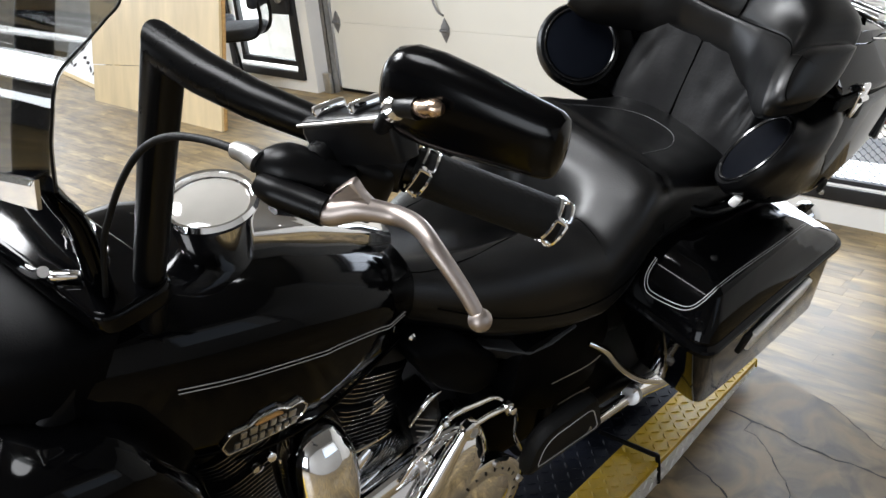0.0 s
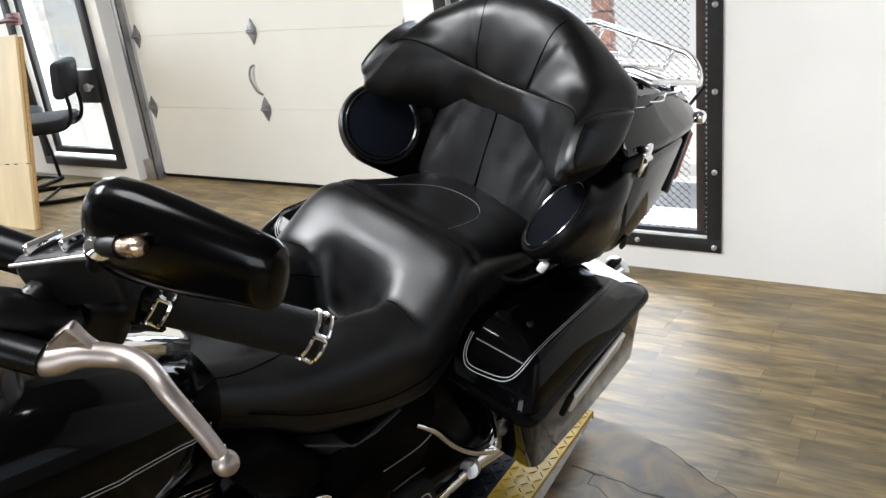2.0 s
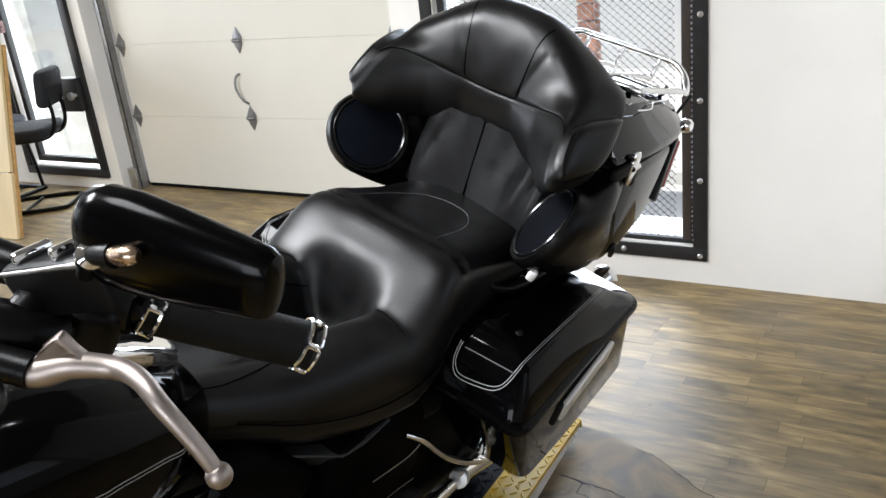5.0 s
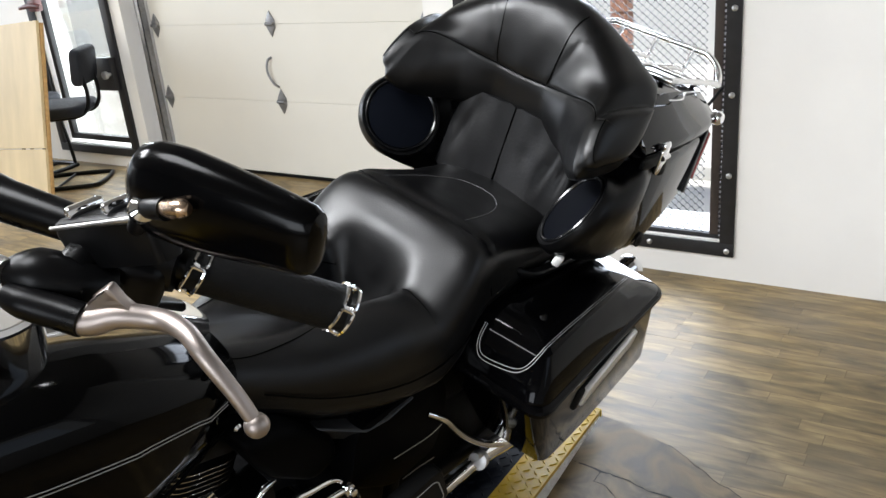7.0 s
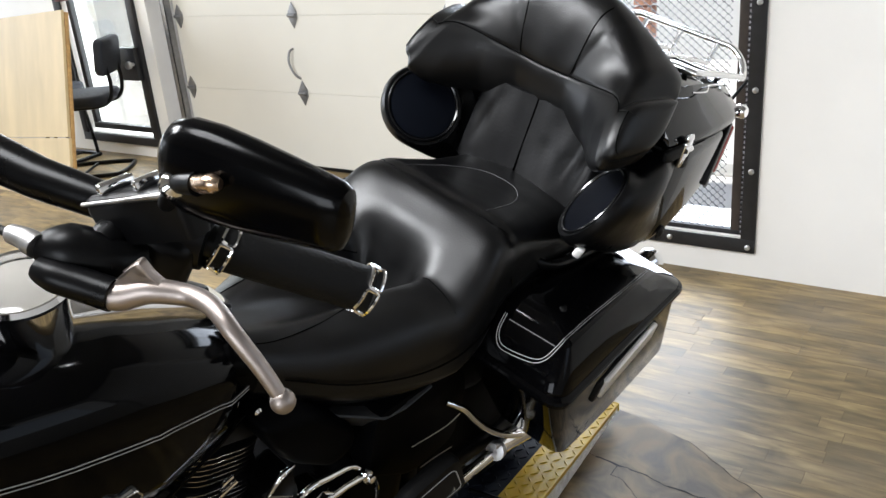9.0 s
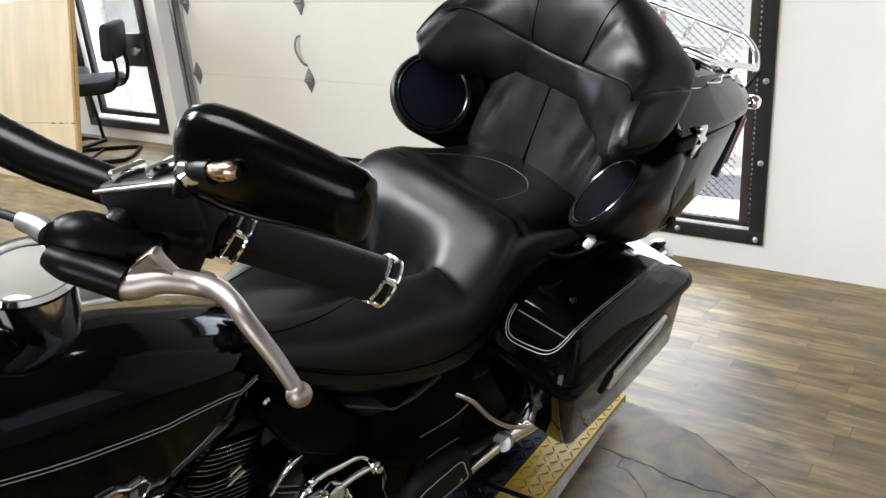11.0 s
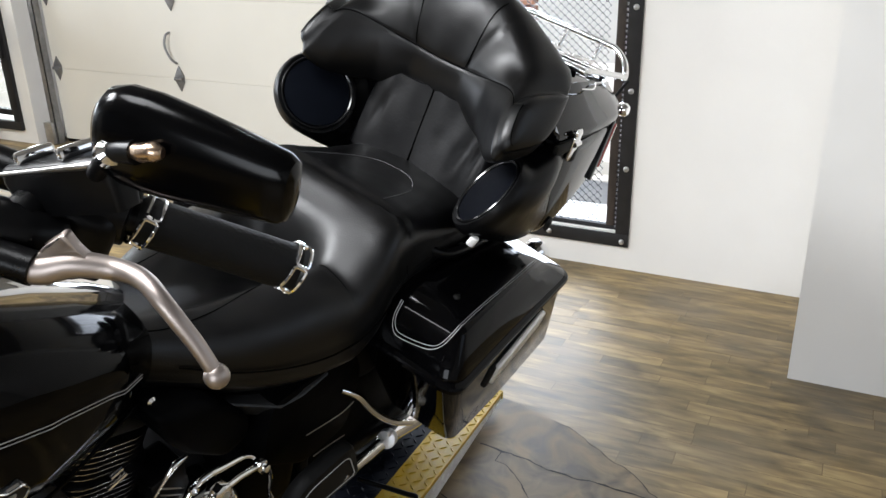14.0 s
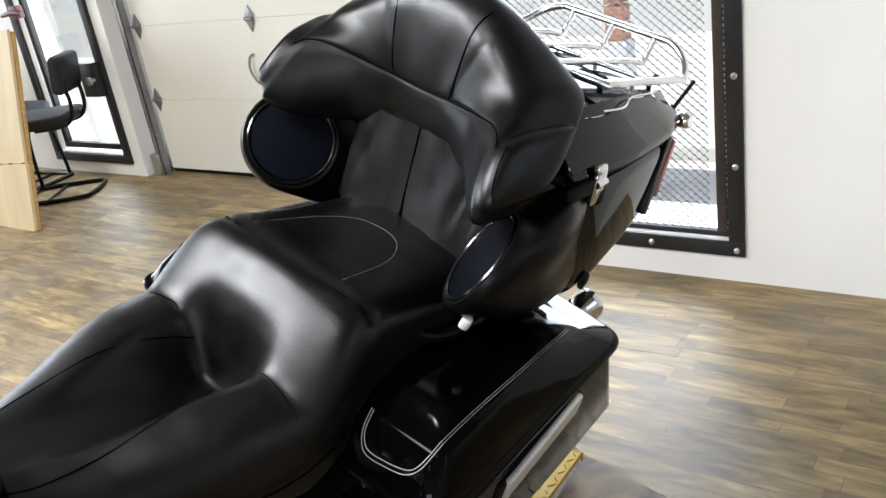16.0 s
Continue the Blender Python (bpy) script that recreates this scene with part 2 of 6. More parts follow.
def two_tone(name, a, b, scale, rough, bump=0.1):
    """A surface that drifts between two colours, with each piece its own shade."""
    mat = bpy.data.materials.new(name)
    mat.use_nodes = True
    n, l = mat.node_tree.nodes, mat.node_tree.links
    p = n["Principled BSDF"]
    geo, oi = n.new("ShaderNodeNewGeometry"), n.new("ShaderNodeObjectInfo")
    no = n.new("ShaderNodeTexNoise")
    no.inputs["Scale"].default_value, no.inputs["Detail"].default_value, no.inputs["Distortion"].default_value = scale, 7, 1.2
    l.new(geo.outputs["Position"], no.inputs["Vector"])
    add = n.new("ShaderNodeMath")
    l.new(no.outputs[0], add.inputs[0])
    half = n.new("ShaderNodeMapRange")
    half.inputs[3].default_value, half.inputs[4].default_value = -0.08, 0.08
    l.new(oi.outputs["Random"], half.inputs[0])
    l.new(half.outputs[0], add.inputs[1])
    ramp = n.new("ShaderNodeValToRGB")
    e = ramp.color_ramp.elements
    e[0].position, e[0].color, e[1].position, e[1].color = 0.36, (*a, 1), 0.64, (*b, 1)
    l.new(add.outputs[0], ramp.inputs[0])
    l.new(ramp.outputs[0], p.inputs["Base Color"])
    mr = n.new("ShaderNodeMapRange")
    mr.inputs[3].default_value, mr.inputs[4].default_value = rough - 0.1, rough + 0.12
    l.new(no.outputs[0], mr.inputs[0])
    l.new(mr.outputs[0], p.inputs["Roughness"])
    p.inputs["Specular IOR Level"].default_value = 0.28
    bu = n.new("ShaderNodeBump")
    bu.inputs["Strength"].default_value, bu.inputs["Distance"].default_value = bump, 0.004
    l.new(no.outputs[0], bu.inputs["Height"])
    l.new(bu.outputs[0], p.inputs["Normal"])
    return mat


SLATE = two_tone("slate_print", (0.095, 0.075, 0.05), (0.26, 0.19, 0.105), 8.0, 0.52)
CRACK = material("slate_crack", (0.012, 0.009, 0.007), 0.85, grain=0.3, scale=40)
GAP = material("floor_joint", (0.14, 0.1, 0.055), 0.8, grain=0.3, scale=40)
CONCRETE = material("outside_concrete", (0.74, 0.73, 0.7), 0.8, grain=0.15, scale=3, bump=0.3, bump_scale=60)
BRICK = material("outside_brick", (0.42, 0.2, 0.12), 0.8, grain=0.25, scale=30, random=0.2, bump=0.3, bump_scale=120)
GRIT = material("floor_grit", (0.13, 0.11, 0.085), 0.8, grain=0.5, scale=30)
WHITE = material("white_enamel", (0.8, 0.8, 0.78), 0.35, grain=0.03, scale=10)
GAUGE = material("gauge_enamel", (0.3, 0.285, 0.26), 0.08, coat=0.6, grain=0.06, scale=30)
DARKRED = material("dark_red_paint", (0.07, 0.014, 0.013), 0.5, grain=0.3, scale=40)
RED = material("red_lens", (0.4, 0.1, 0.09), 0.15, coat=0.5, grain=0.1, scale=40)
PLATE = material("satin_bag_plate", (0.72, 0.71, 0.69), 0.5, 0.6, grain=0.1, scale=60, rough_var=0.08)
TRIMLINE = material("pale_edge_line", (0.3, 0.27, 0.22), 0.5)
TRIM = material("satin_black_vinyl", (0.01, 0.01, 0.0105), 0.42, spec=0.5, grain=0.25, scale=40, rough_var=0.06, bump=0.15, bump_scale=600)
ORANGE = material("amber_insulation", (0.5, 0.28, 0.1), 0.6, grain=0.2, scale=60)


def glass(name, colour, rough=0.02, clear=0.85):
    mat = bpy.data.materials.new(name)
    mat.use_nodes = True
    n, l = mat.node_tree.nodes, mat.node_tree.links
    g = n.new("ShaderNodeBsdfGlossy")
    g.inputs["Roughness"].default_value = rough
    tr = n.new("ShaderNodeBsdfTransparent")
    tr.inputs[0].default_value = (*colour, 1)
    mix = n.new("ShaderNodeMixShader")
    mix.inputs[0].default_value = 1 - clear
    l.new(tr.outputs[0], mix.inputs[1])
    l.new(g.outputs[0], mix.inputs[2])
    l.new(mix.outputs[0], n["Material Output"].inputs[0])
    return mat


SMOKE = glass("smoked_screen", (0.52, 0.53, 0.53), 0.02, 0.88)
PANE = glass("window_glass", (0.95, 0.97, 0.96))

# ---- mesh helpers ----


def ring_loft(rings, closed=True, caps=True):
    """A skin over rings of equally many points."""
    bm = bmesh.new()
    vs = [[bm.verts.new(p) for p in r] for r in rings]
    k = len(rings[0])
    for a, b in zip(vs, vs[1:]):
        for i in range(k if closed else k - 1):
            j = (i + 1) % k
            bm.faces.new((a[i], a[j], b[j], b[i]))
    if caps and closed:
        bm.faces.new(vs[0][::-1])
        bm.faces.new(vs[-1])
    bmesh.ops.recalc_face_normals(bm, faces=bm.faces)
    return bm


def smooth_line(points, steps=6, loop=False):
    """Catmull-Rom through the points."""
    p = [Vector(q) for q in points]
    n = len(p)
    out = []
    for i in range(n if loop else n - 1):
        a, b, c, d = (p[(i + k) % n] if loop else p[min(max(i + k, 0), n - 1)] for k in (-1, 0, 1, 2))
        for s in range(steps):
            u = s / steps
            out.append(0.5 * (2 * b + (c - a) * u + (2 * a - 5 * b + 4 * c - d) * u * u + (3 * b - a - 3 * c + d) * u ** 3))
    if not loop:
        out.append(p[-1])
    return out


def tube(points, radius, seg=10, steps=6, loop=False, smooth=True):
    """A round bar along a line; radius: one number, or one for each point."""
    line = smooth_line(points, steps, loop) if smooth else [Vector(q) for q in points]
    n = len(line)
    if isinstance(radius, (int, float)):
        radii = [radius] * n
    else:
        radii = [float(v) for v in np.interp(np.linspace(0, len(radius) - 1, n), range(len(radius)), radius)]
    rings, up = [], None
    for i, q in enumerate(line):
        d = (line[(i + 1) % n] - line[i - 1]) if loop else (line[min(i + 1, n - 1)] - line[max(i - 1, 0)])
        if not smooth and 0 < i < n - 1:
            back, ahead = (line[i] - line[i - 1]).normalized(), (line[i + 1] - line[i]).normalized()
            d = back + ahead
        d.normalize()
        if up is None:
            up = d.orthogonal().normalized()
        up = (up - d * up.dot(d)).normalized()
        side = d.cross(up)
        ring = [(up * math.cos(a) + side * math.sin(a)) * radii[i] for a in [2 * math.pi * k / seg for k in range(seg)]]
        if not smooth and 0 < i < n - 1:
            axis = ahead - back
            if axis.length > 0.5:
                axis.normalize()
                stretch = min(1 / math.cos(back.angle(ahead) / 2), 1.5) - 1
                ring = [o + axis * o.dot(axis) * stretch for o in ring]
        rings.append([q + o for o in ring])
    if loop:
        rings.append(rings[0])
    bm = ring_loft(rings, True, not loop)
    if loop:
        bmesh.ops.remove_doubles(bm, verts=bm.verts, dist=1e-5)
    return bm


def lathe(profile, seg=32):
    """Turned about z: (radius, height) pairs from bottom to top."""
    return ring_loft([[(r * math.cos(2 * math.pi * k / seg), r * math.sin(2 * math.pi * k / seg), z) for k in range(seg)] for r, z in profile])


def block(size, at=(0, 0, 0), bevel=0.004, seg=2, turn=None):
    bm = bmesh.new()
    bmesh.ops.create_cube(bm, size=1)
    bmesh.ops.scale(bm, vec=size, verts=bm.verts)
    if bevel:
        bmesh.ops.bevel(bm, geom=bm.edges, offset=min(bevel, min(size) * 0.45), segments=seg, profile=0.5, affect="EDGES")
    if turn is not None:
        bmesh.ops.transform(bm, matrix=turn, verts=bm.verts)
    bmesh.ops.translate(bm, vec=at, verts=bm.verts)
    return bm


def prism(outline, depth, axis="x", at=0.0, bevel=0.0, seg=2):
    """A flat outline given in the two other axes, drawn out along one."""
    order = {"x": lambda a, b, d: (d, a, b), "y": lambda a, b, d: (a, d, b), "z": lambda a, b, d: (a, b, d)}[axis]
    bm = ring_loft([[order(a, b, at + s * depth / 2) for a, b in outline] for s in (-1, 1)])
    if bevel:
        bmesh.ops.bevel(bm, geom=[e for e in bm.edges if e.calc_face_angle(0) > 0.6], offset=bevel, segments=seg, profile=0.5, affect="EDGES")
    return bm


def rounded(w, h, r, n=5, cx=0.0, cy=0.0):
    """Outline of a rectangle with round corners."""
    pts = []
    for sx, sy, a0 in ((1, 1, 0), (-1, 1, 90), (-1, -1, 180), (1, -1, 270)):
        for k in range(n + 1):
            a = radians(a0 + 90 * k / n)
            pts.append((cx + sx * (w / 2 - r) + r * math.cos(a), cy + sy * (h / 2 - r) + r * math.sin(a)))
    return pts


def joined(*meshes):
    """Several bmeshes as one."""
    out = bmesh.new()
    for bm in meshes:
        me = bpy.data.meshes.new("piece")
        bm.to_mesh(me)
        bm.free()
        out.from_mesh(me)
        bpy.data.meshes.remove(me)
    return out


def moved(bm, m):
    bmesh.ops.transform(bm, matrix=m, verts=bm.verts)
    return bm


def part(name, bm, mat, parent, label="", smooth=True, angle=40):
    """One mesh object under a thing or a part."""
    me = bpy.data.meshes.new(name)
    bm.to_mesh(me)
    bm.free()
    me.materials.append(mat)
    if smooth:
        me.shade_smooth()
        me.set_sharp_from_angle(angle=radians(angle))
    ob = new(name, me)
    ob.parent = parent
    if label:
        ob["label"] = label
    return ob


def thing(name, label, category, m=None, group="", kind=""):
    ob = new(name)
    ob.empty_display_size = 0.1
    if m is not None:
        ob.matrix_world = m
    return tagged(ob, label, category, group, kind)


def structure(name, bm, mat, label, category, smooth=False):
    ob = part(name, bm, mat, None, "", smooth)
    return tagged(ob, label, category, "", "structure")


def box(x0, x1, y0, y1, z0, z1, bevel=0.0):
    return block((x1 - x0, y1 - y0, z1 - z0), ((x0 + x1) / 2, (y0 + y1) / 2, (z0 + z1) / 2), bevel)

# ---- the room ----
WY, GY, LY = 3.2, 3.8, 3.68  # wall of the gate, plane of the roller door, wall of the glass door
TOP = 3.0
floor = structure("floor", box(-9.0, 4.0, -5.0, 4.1, -0.12, -0.004), GAP, "worn wood-look laminate floor with scattered grit", "floor")
structure("ceiling", box(-9.0, 4.0, -5.0, 4.1, TOP, TOP + 0.1), CEILING, "plain painted ceiling", "ceiling")
# unseen south wall: dark tone holds reflections down, opening added for a fill
structure("wall_south", joined(box(-9.0, -0.6, -5.2, -5.0, 0, TOP), box(1.9, 4.0, -5.2, -5.0, 0, TOP), box(-0.6, 1.9, -5.2, -5.0, 0, 0.9), box(-0.6, 1.9, -5.2, -5.0, 2.7, TOP)), WALL_DIMMED, "plain unseen wall, darkened to dim reflections, with an added broad opening", "wall")
# the opening here is added for the west fill
structure("wall_west", joined(box(-9.2, -9.0, -5.2, -2.4, 0, TOP), box(-9.2, -9.0, 3.6, 4.2, 0, TOP), box(-9.2, -9.0, -2.4, 3.6, 0, 1.25), box(-9.2, -9.0, -2.4, 3.6, 2.85, TOP)), WALL, "plain white wall, out of view, with an added opening", "wall")
# unseen east wall: mid tone balances seat and chrome reflections, opening added
structure("wall_east", joined(box(2.7, 2.9, -5.2, 0.4, 0, TOP), box(2.7, 2.9, 2.4, 4.2, 0, TOP), box(2.7, 2.9, 0.4, 2.4, 0, 1.35), box(2.7, 2.9, 0.4, 2.4, 2.65, TOP)), WALL_HALF_DIMMED, "plain unseen wall, part darkened to dim reflections, with an added high opening", "wall")
# wall of the gate, with its opening
GX0, GX1, GZ0, GZ1 = -1.66, -0.57, 0.16, 2.25
structure("wall_north", joined(box(-1.78, GX0, WY, WY + 0.3, 0, TOP), box(GX1, 0.15, WY, WY + 0.3, 0, TOP),
          box(GX0, GX1, WY, WY + 0.3, 0, GZ0), box(GX0, GX1, WY, WY + 0.3, GZ1, TOP)), WALL, "white painted masonry wall with dirty base", "wall")
structure("wall_return", joined(box(-1.88, -1.78, WY, GY + 0.12, 0, TOP), box(-2.195, -1.88, GY + 0.01, GY + 0.12, 0, TOP)), WALL, "white painted wall return", "wall")
structure("pier", box(0.15, 4.0, 2.566, WY + 0.3, 0, TOP), WALL, "broad white painted wall pier", "wall")
# wall of the glass door
DX0, DX1, DZ0, DZ1 = -5.39, -4.65, 0.14, 2.2
structure("wall_northwest", joined(box(-9.0, DX0, LY, LY + 0.25, 0, TOP), box(DX1, -4.5, LY, LY + 0.25, 0, TOP),
          box(DX0, DX1, LY, LY + 0.25, 0, DZ0), box(DX0, DX1, LY, LY + 0.25, DZ1, TOP)), WALL, "white painted wall beside the roller door", "wall")
structure("wall_jamb", box(-4.5, -4.4, LY + 0.25, GY + 0.14, 0, TOP), WALL, "white painted jamb of the roller door", "wall")
structure("lintel", box(-4.5, -1.88, GY - 0.02, GY + 0.2, 2.35, TOP), WALL, "white painted lintel above the roller door", "wall")
# outside
structure("ground", box(-60, 60, 4.1, 90, -0.2, -0.06), CONCRETE, "pale concrete yard in full daylight", "ground")
structure("outer_sill", box(-1.78, 2.0, WY + 0.31, 4.16, -0.1, 0.003), CONCRETE, "pale concrete sill behind the gate", "sill")
structure("yard_wall", box(-24, 12, 8.0, 8.3, -0.06, 6.0), WHITE, "sunlit white wall across the yard", "wall")


def garage_door():
    d = thing("sectional_garage_door", "cream painted sectional garage door, closed, with steel hinges", "garage door", pose(0, GY, 0))
    x0, x1, h = -4.38, -2.2, 0.457
    for k in range(5):
        z0 = 0.025 + k * h
        part("panel", box(x0, x1, 0, 0.05, z0, z0 + h - 0.0015, 0.0025), DOORPAINT, d, "", False)
        if k:
            part("joint_strip", box(x0, x1, 0.004, 0.046, z0 - 0.006, z0 + 0.006), DOORPAINT, d, "", False)
    part("bottom_seal", box(x0, x1, 0.005, 0.05, 0.002, 0.022, 0.004), RUBBER, d, "black rubber bottom seal")
    for k in range(1, 5):
        z = 0.025 + k * h
        for x in (-4.335, -3.345, -2.26):
            hinge = part("hinge", prism([(x, z - 0.075), (x + 0.032, z - 0.02), (x + 0.034, z + 0.02), (x, z + 0.075), (x - 0.034, z + 0.02), (x - 0.032, z - 0.02)], 0.006, "y", -0.004, 0.001), ZINC, d)
            part("knuckle", tube([(x - 0.03, -0.014, z), (x + 0.03, -0.014, z)], 0.011, 10, smooth=False), ZINC, hinge)
    part("pull_handle", tube([(-3.38, -0.005, 0.745), (-3.385, -0.035, 0.73), (-3.39, -0.045, 0.67), (-3.365, -0.035, 0.6), (-3.35, -0.005, 0.57)], 0.007, 10), ZINC, d, "dull steel pull handle")
    for x, s in ((-4.4, 1), (-2.18, -1)):
        part("rail", joined(box(x - 0.02, x + 0.02, -0.07, -0.065, 0.0, 2.3), box(x - 0.02, x - 0.015, -0.07, -0.02, 0.0, 2.3), box(x + 0.015, x + 0.02, -0.07, -0.02, 0, 2.3)), ZINC, d, "dull steel door track")
        part("rail_foot", box(x - 0.03 * s - 0.035, x - 0.03 * s + 0.035, -0.09, 0.0, 0.0, 0.14, 0.003), STEEL, d)


garage_door()


def gate():
    g = thing("mesh_gate", "dark iron gate with expanded metal mesh and rusty edge", "gate", pose(0, WY, 0))
    x0, x1, z0, z1 = -1.72, -0.53, 0.10, 2.31
    w = 0.055
    part("outer_frame", joined(box(x0, x1, -0.012, -0.002, z0, z0 + w, 0.002), box(x0, x1, -0.012, -0.002, z1 - w, z1, 0.002),
         box(x0, x0 + w, -0.012, -0.002, z0 + w, z1 - w, 0.002), box(x1 - w, x1, -0.012, -0.002, z0 + w, z1 - w, 0.002)), IRON, g)
    for z in (0.124, 0.432, 0.74, 1.05, 1.36, 1.67, 1.98):
        part("bolt", moved(lathe([(0.011, 0), (0.011, 0.006), (0.006, 0.01)], 10), pose(-0.556, -0.012, z, 90)), STEEL, g)
    for x in (-0.865, -1.17, -1.48):
        part("bolt", moved(lathe([(0.011, 0), (0.011, 0.006), (0.006, 0.01)], 10), pose(x, -0.012, 0.128, 90)), STEEL, g)
    f = 0.035
    a0, a1, c0, c1 = x0 + w + 0.012, x1 - w - 0.013, z0 + w - 0.012, z1 - w - 0.01
    part("leaf_frame", joined(box(a0, a1, 0.02, 0.05, c0, c0 + f, 0.003), box(a0, a1, 0.02, 0.05, c1 - f, c1, 0.003), box(a0, a0 + f, 0.02, 0.05, c0 + f, c1 - f, 0.003)), IRON, g)
    part("hinge_stile", box(a1 - f, a1, 0.015, 0.05, c0 + f, c1 - f, 0.003), RUST, g, "rusty iron stile")
    for k in range(int((c1 - c0) / 0.02)):
        part("spacer", box(a1, x1 - w + 0.004, 0.012, 0.03, c0 + k * 0.02, c0 + k * 0.02 + 0.009), IRON, g, "", False)
    # expanded metal: slanting strands, each a flat strip
    me_v, me_f = [], []
    px, pz, t = 0.033, 0.0145, 0.00075
    rows = int((c1 - c0 - 2 * f) / pz)
    cols = int((a1 - a0 - 2 * f) / px)

    def strip(ends):
        b = len(me_v)
        for q, z, h in ends:
            me_v.extend([(q, 0.03, z - h), (q, 0.034, z + h), (q, 0.0365, z + h * 0.4), (q, 0.0325, z - h * 1.6)])
        for p in range(len(ends) - 1):
            me_f.extend([(b + 4 * p + i, b + 4 * p + (i + 1) % 4, b + 4 * p + 4 + (i + 1) % 4, b + 4 * p + 4 + i) for i in range(4)])

    for r in range(rows):
        for c in range(cols * 2):
            xa = a0 + f + c * px / 2
            up = (r + c) % 2 == 0
            za, zb = c0 + f + r * pz + (0 if up else pz), c0 + f + r * pz + (pz if up else 0)
            d, e = (px / 2) * 0.2, (zb - za) * 0.06
            strip([(xa, za, 2.1 * t), (xa + d, za + e, 1.8 * t), (xa + 2 * d, za + (zb - za) * 0.36, t), (xa + px / 2 - 2 * d, zb - (zb - za) * 0.36, t), (xa + px / 2 - d, zb - e, 1.8 * t), (xa + px / 2, zb, 2.1 * t)])
    me = bpy.data.meshes.new("mesh")
    me.from_pydata(me_v, [], me_f)
    me.materials.append(IRON)
    ob = new("mesh_panel", me)
    ob.parent = g
    ob["kind"] = "stuff"


gate()


def glass_door():
    g = thing("glass_door", "black metal framed glass door with a lock box, daylight behind", "door", pose(0, LY, 0))
    x0, x1, z0, z1 = -5.45, -4.60, 0.085, 2.26
    w = 0.055
    part("outer_frame", joined(box(x0, x1, -0.03, -0.002, z0, z0 + w, 0.003), box(x0, x1, -0.03, -0.002, z1 - w, z1, 0.003),
         box(x0, x0 + w, -0.03, -0.002, z0 + w, z1 - w, 0.003), box(x1 - w, x1, -0.03, -0.002, z0 + w, z1 - w, 0.003)), IRON, g)
    a0, a1, c0, c1, f = -5.37, -4.69, 0.165, 2.17, 0.04
    part("leaf_frame", joined(box(a0, a1, 0.02, 0.06, c0, c0 + f, 0.003), box(a0, a1, 0.02, 0.06, c1 - f, c1, 0.003), box(a0, a0 + f, 0.02, 0.06, c0 + f, c1 - f, 0.003), box(a1 - f, a1, 0.02, 0.06, c0 + f, c1 - f, 0.003)), IRON, g)
    pane = part("pane", box(a0 + f, a1 - f, 0.038, 0.044, c0 + f, c1 - f), PANE, g)
    pane.visible_shadow = False
    lock = part("lock_box", box(-4.79, -4.62, -0.075, -0.031, 0.55, 0.765, 0.004), IRON, g, "dark steel lock box")
    part("knob", moved(lathe([(0.012, 0), (0.012, 0.02), (0.026, 0.03), (0.026, 0.05), (0.015, 0.058)], 16), pose(-4.64, -0.076, 0.66, 90)), STEEL, lock, "steel knob")
    part("push_bar", joined(tube([(-5.44, -0.08, 1.095), (-5.36, -0.085, 1.105), (-5.28, -0.085, 1.11), (-5.2, -0.08, 1.1)], [0.012, 0.017, 0.02, 0.016], 12, 3),
         box(-5.33, -5.25, -0.09, -0.031, 1.07, 1.15, 0.008)), DARKRED, g, "dark red latch bar on the frame")


glass_door()


def plywood_sheets():
    b = thing("plywood_board", "bare pale yellow plywood sheets propped up at a slant", "plywood", pose(-4.36, 2.77, 0, -14.4, -4, 0))
    part("front_sheet", box(-1.7, 0.0, 0.0, 0.018, 0.002, 0.385, 0.001), PLY, b, "", False)
    part("front_sheet", box(-1.7, 0.0, -0.004, 0.014, 0.39, 1.12, 0.001), PLY, b, "", False)
    part("side_batten", box(-0.018, 0.004, 0.019, 0.04, 0.004, 1.11, 0.001), PLYEDGE, b, "dark cut edge of the plywood")
    part("prop", moved(box(-1.5, -1.46, 0.05, 0.09, 0.0, 0.98, 0.002), pose(0, 0, 0, 0, 0, 0)), PLY, b)


plywood_sheets()


def patterned_panel():
    p = thing("patterned_panel", "white panel with dark marks propped on a wooden edge", "panel", pose(-6.86, 3.07, 0, -28, 0, -10))
    part("sheet", box(-0.5, 0.5, 0.0, 0.012, 0.03, 0.36, 0.002), WHITE, p, "", False)
    part("wooden_edge", box(-0.51, 0.51, -0.012, 0.014, 0.001, 0.03, 0.003), PLY, p, "pale wooden edge", False)
    rng = random.Random(8)
    for k in range(9):
        x = -0.42 + 0.105 * k
        part("dark_mark", moved(box(-0.035, 0.035, -0.002, 0.003, -0.012, 0.012, 0.001), pose(x, -0.001, 0.1 + 0.16 * rng.random(), 0, rng.uniform(-40, 40), 0)), SATIN, p, "", False)


patterned_panel()


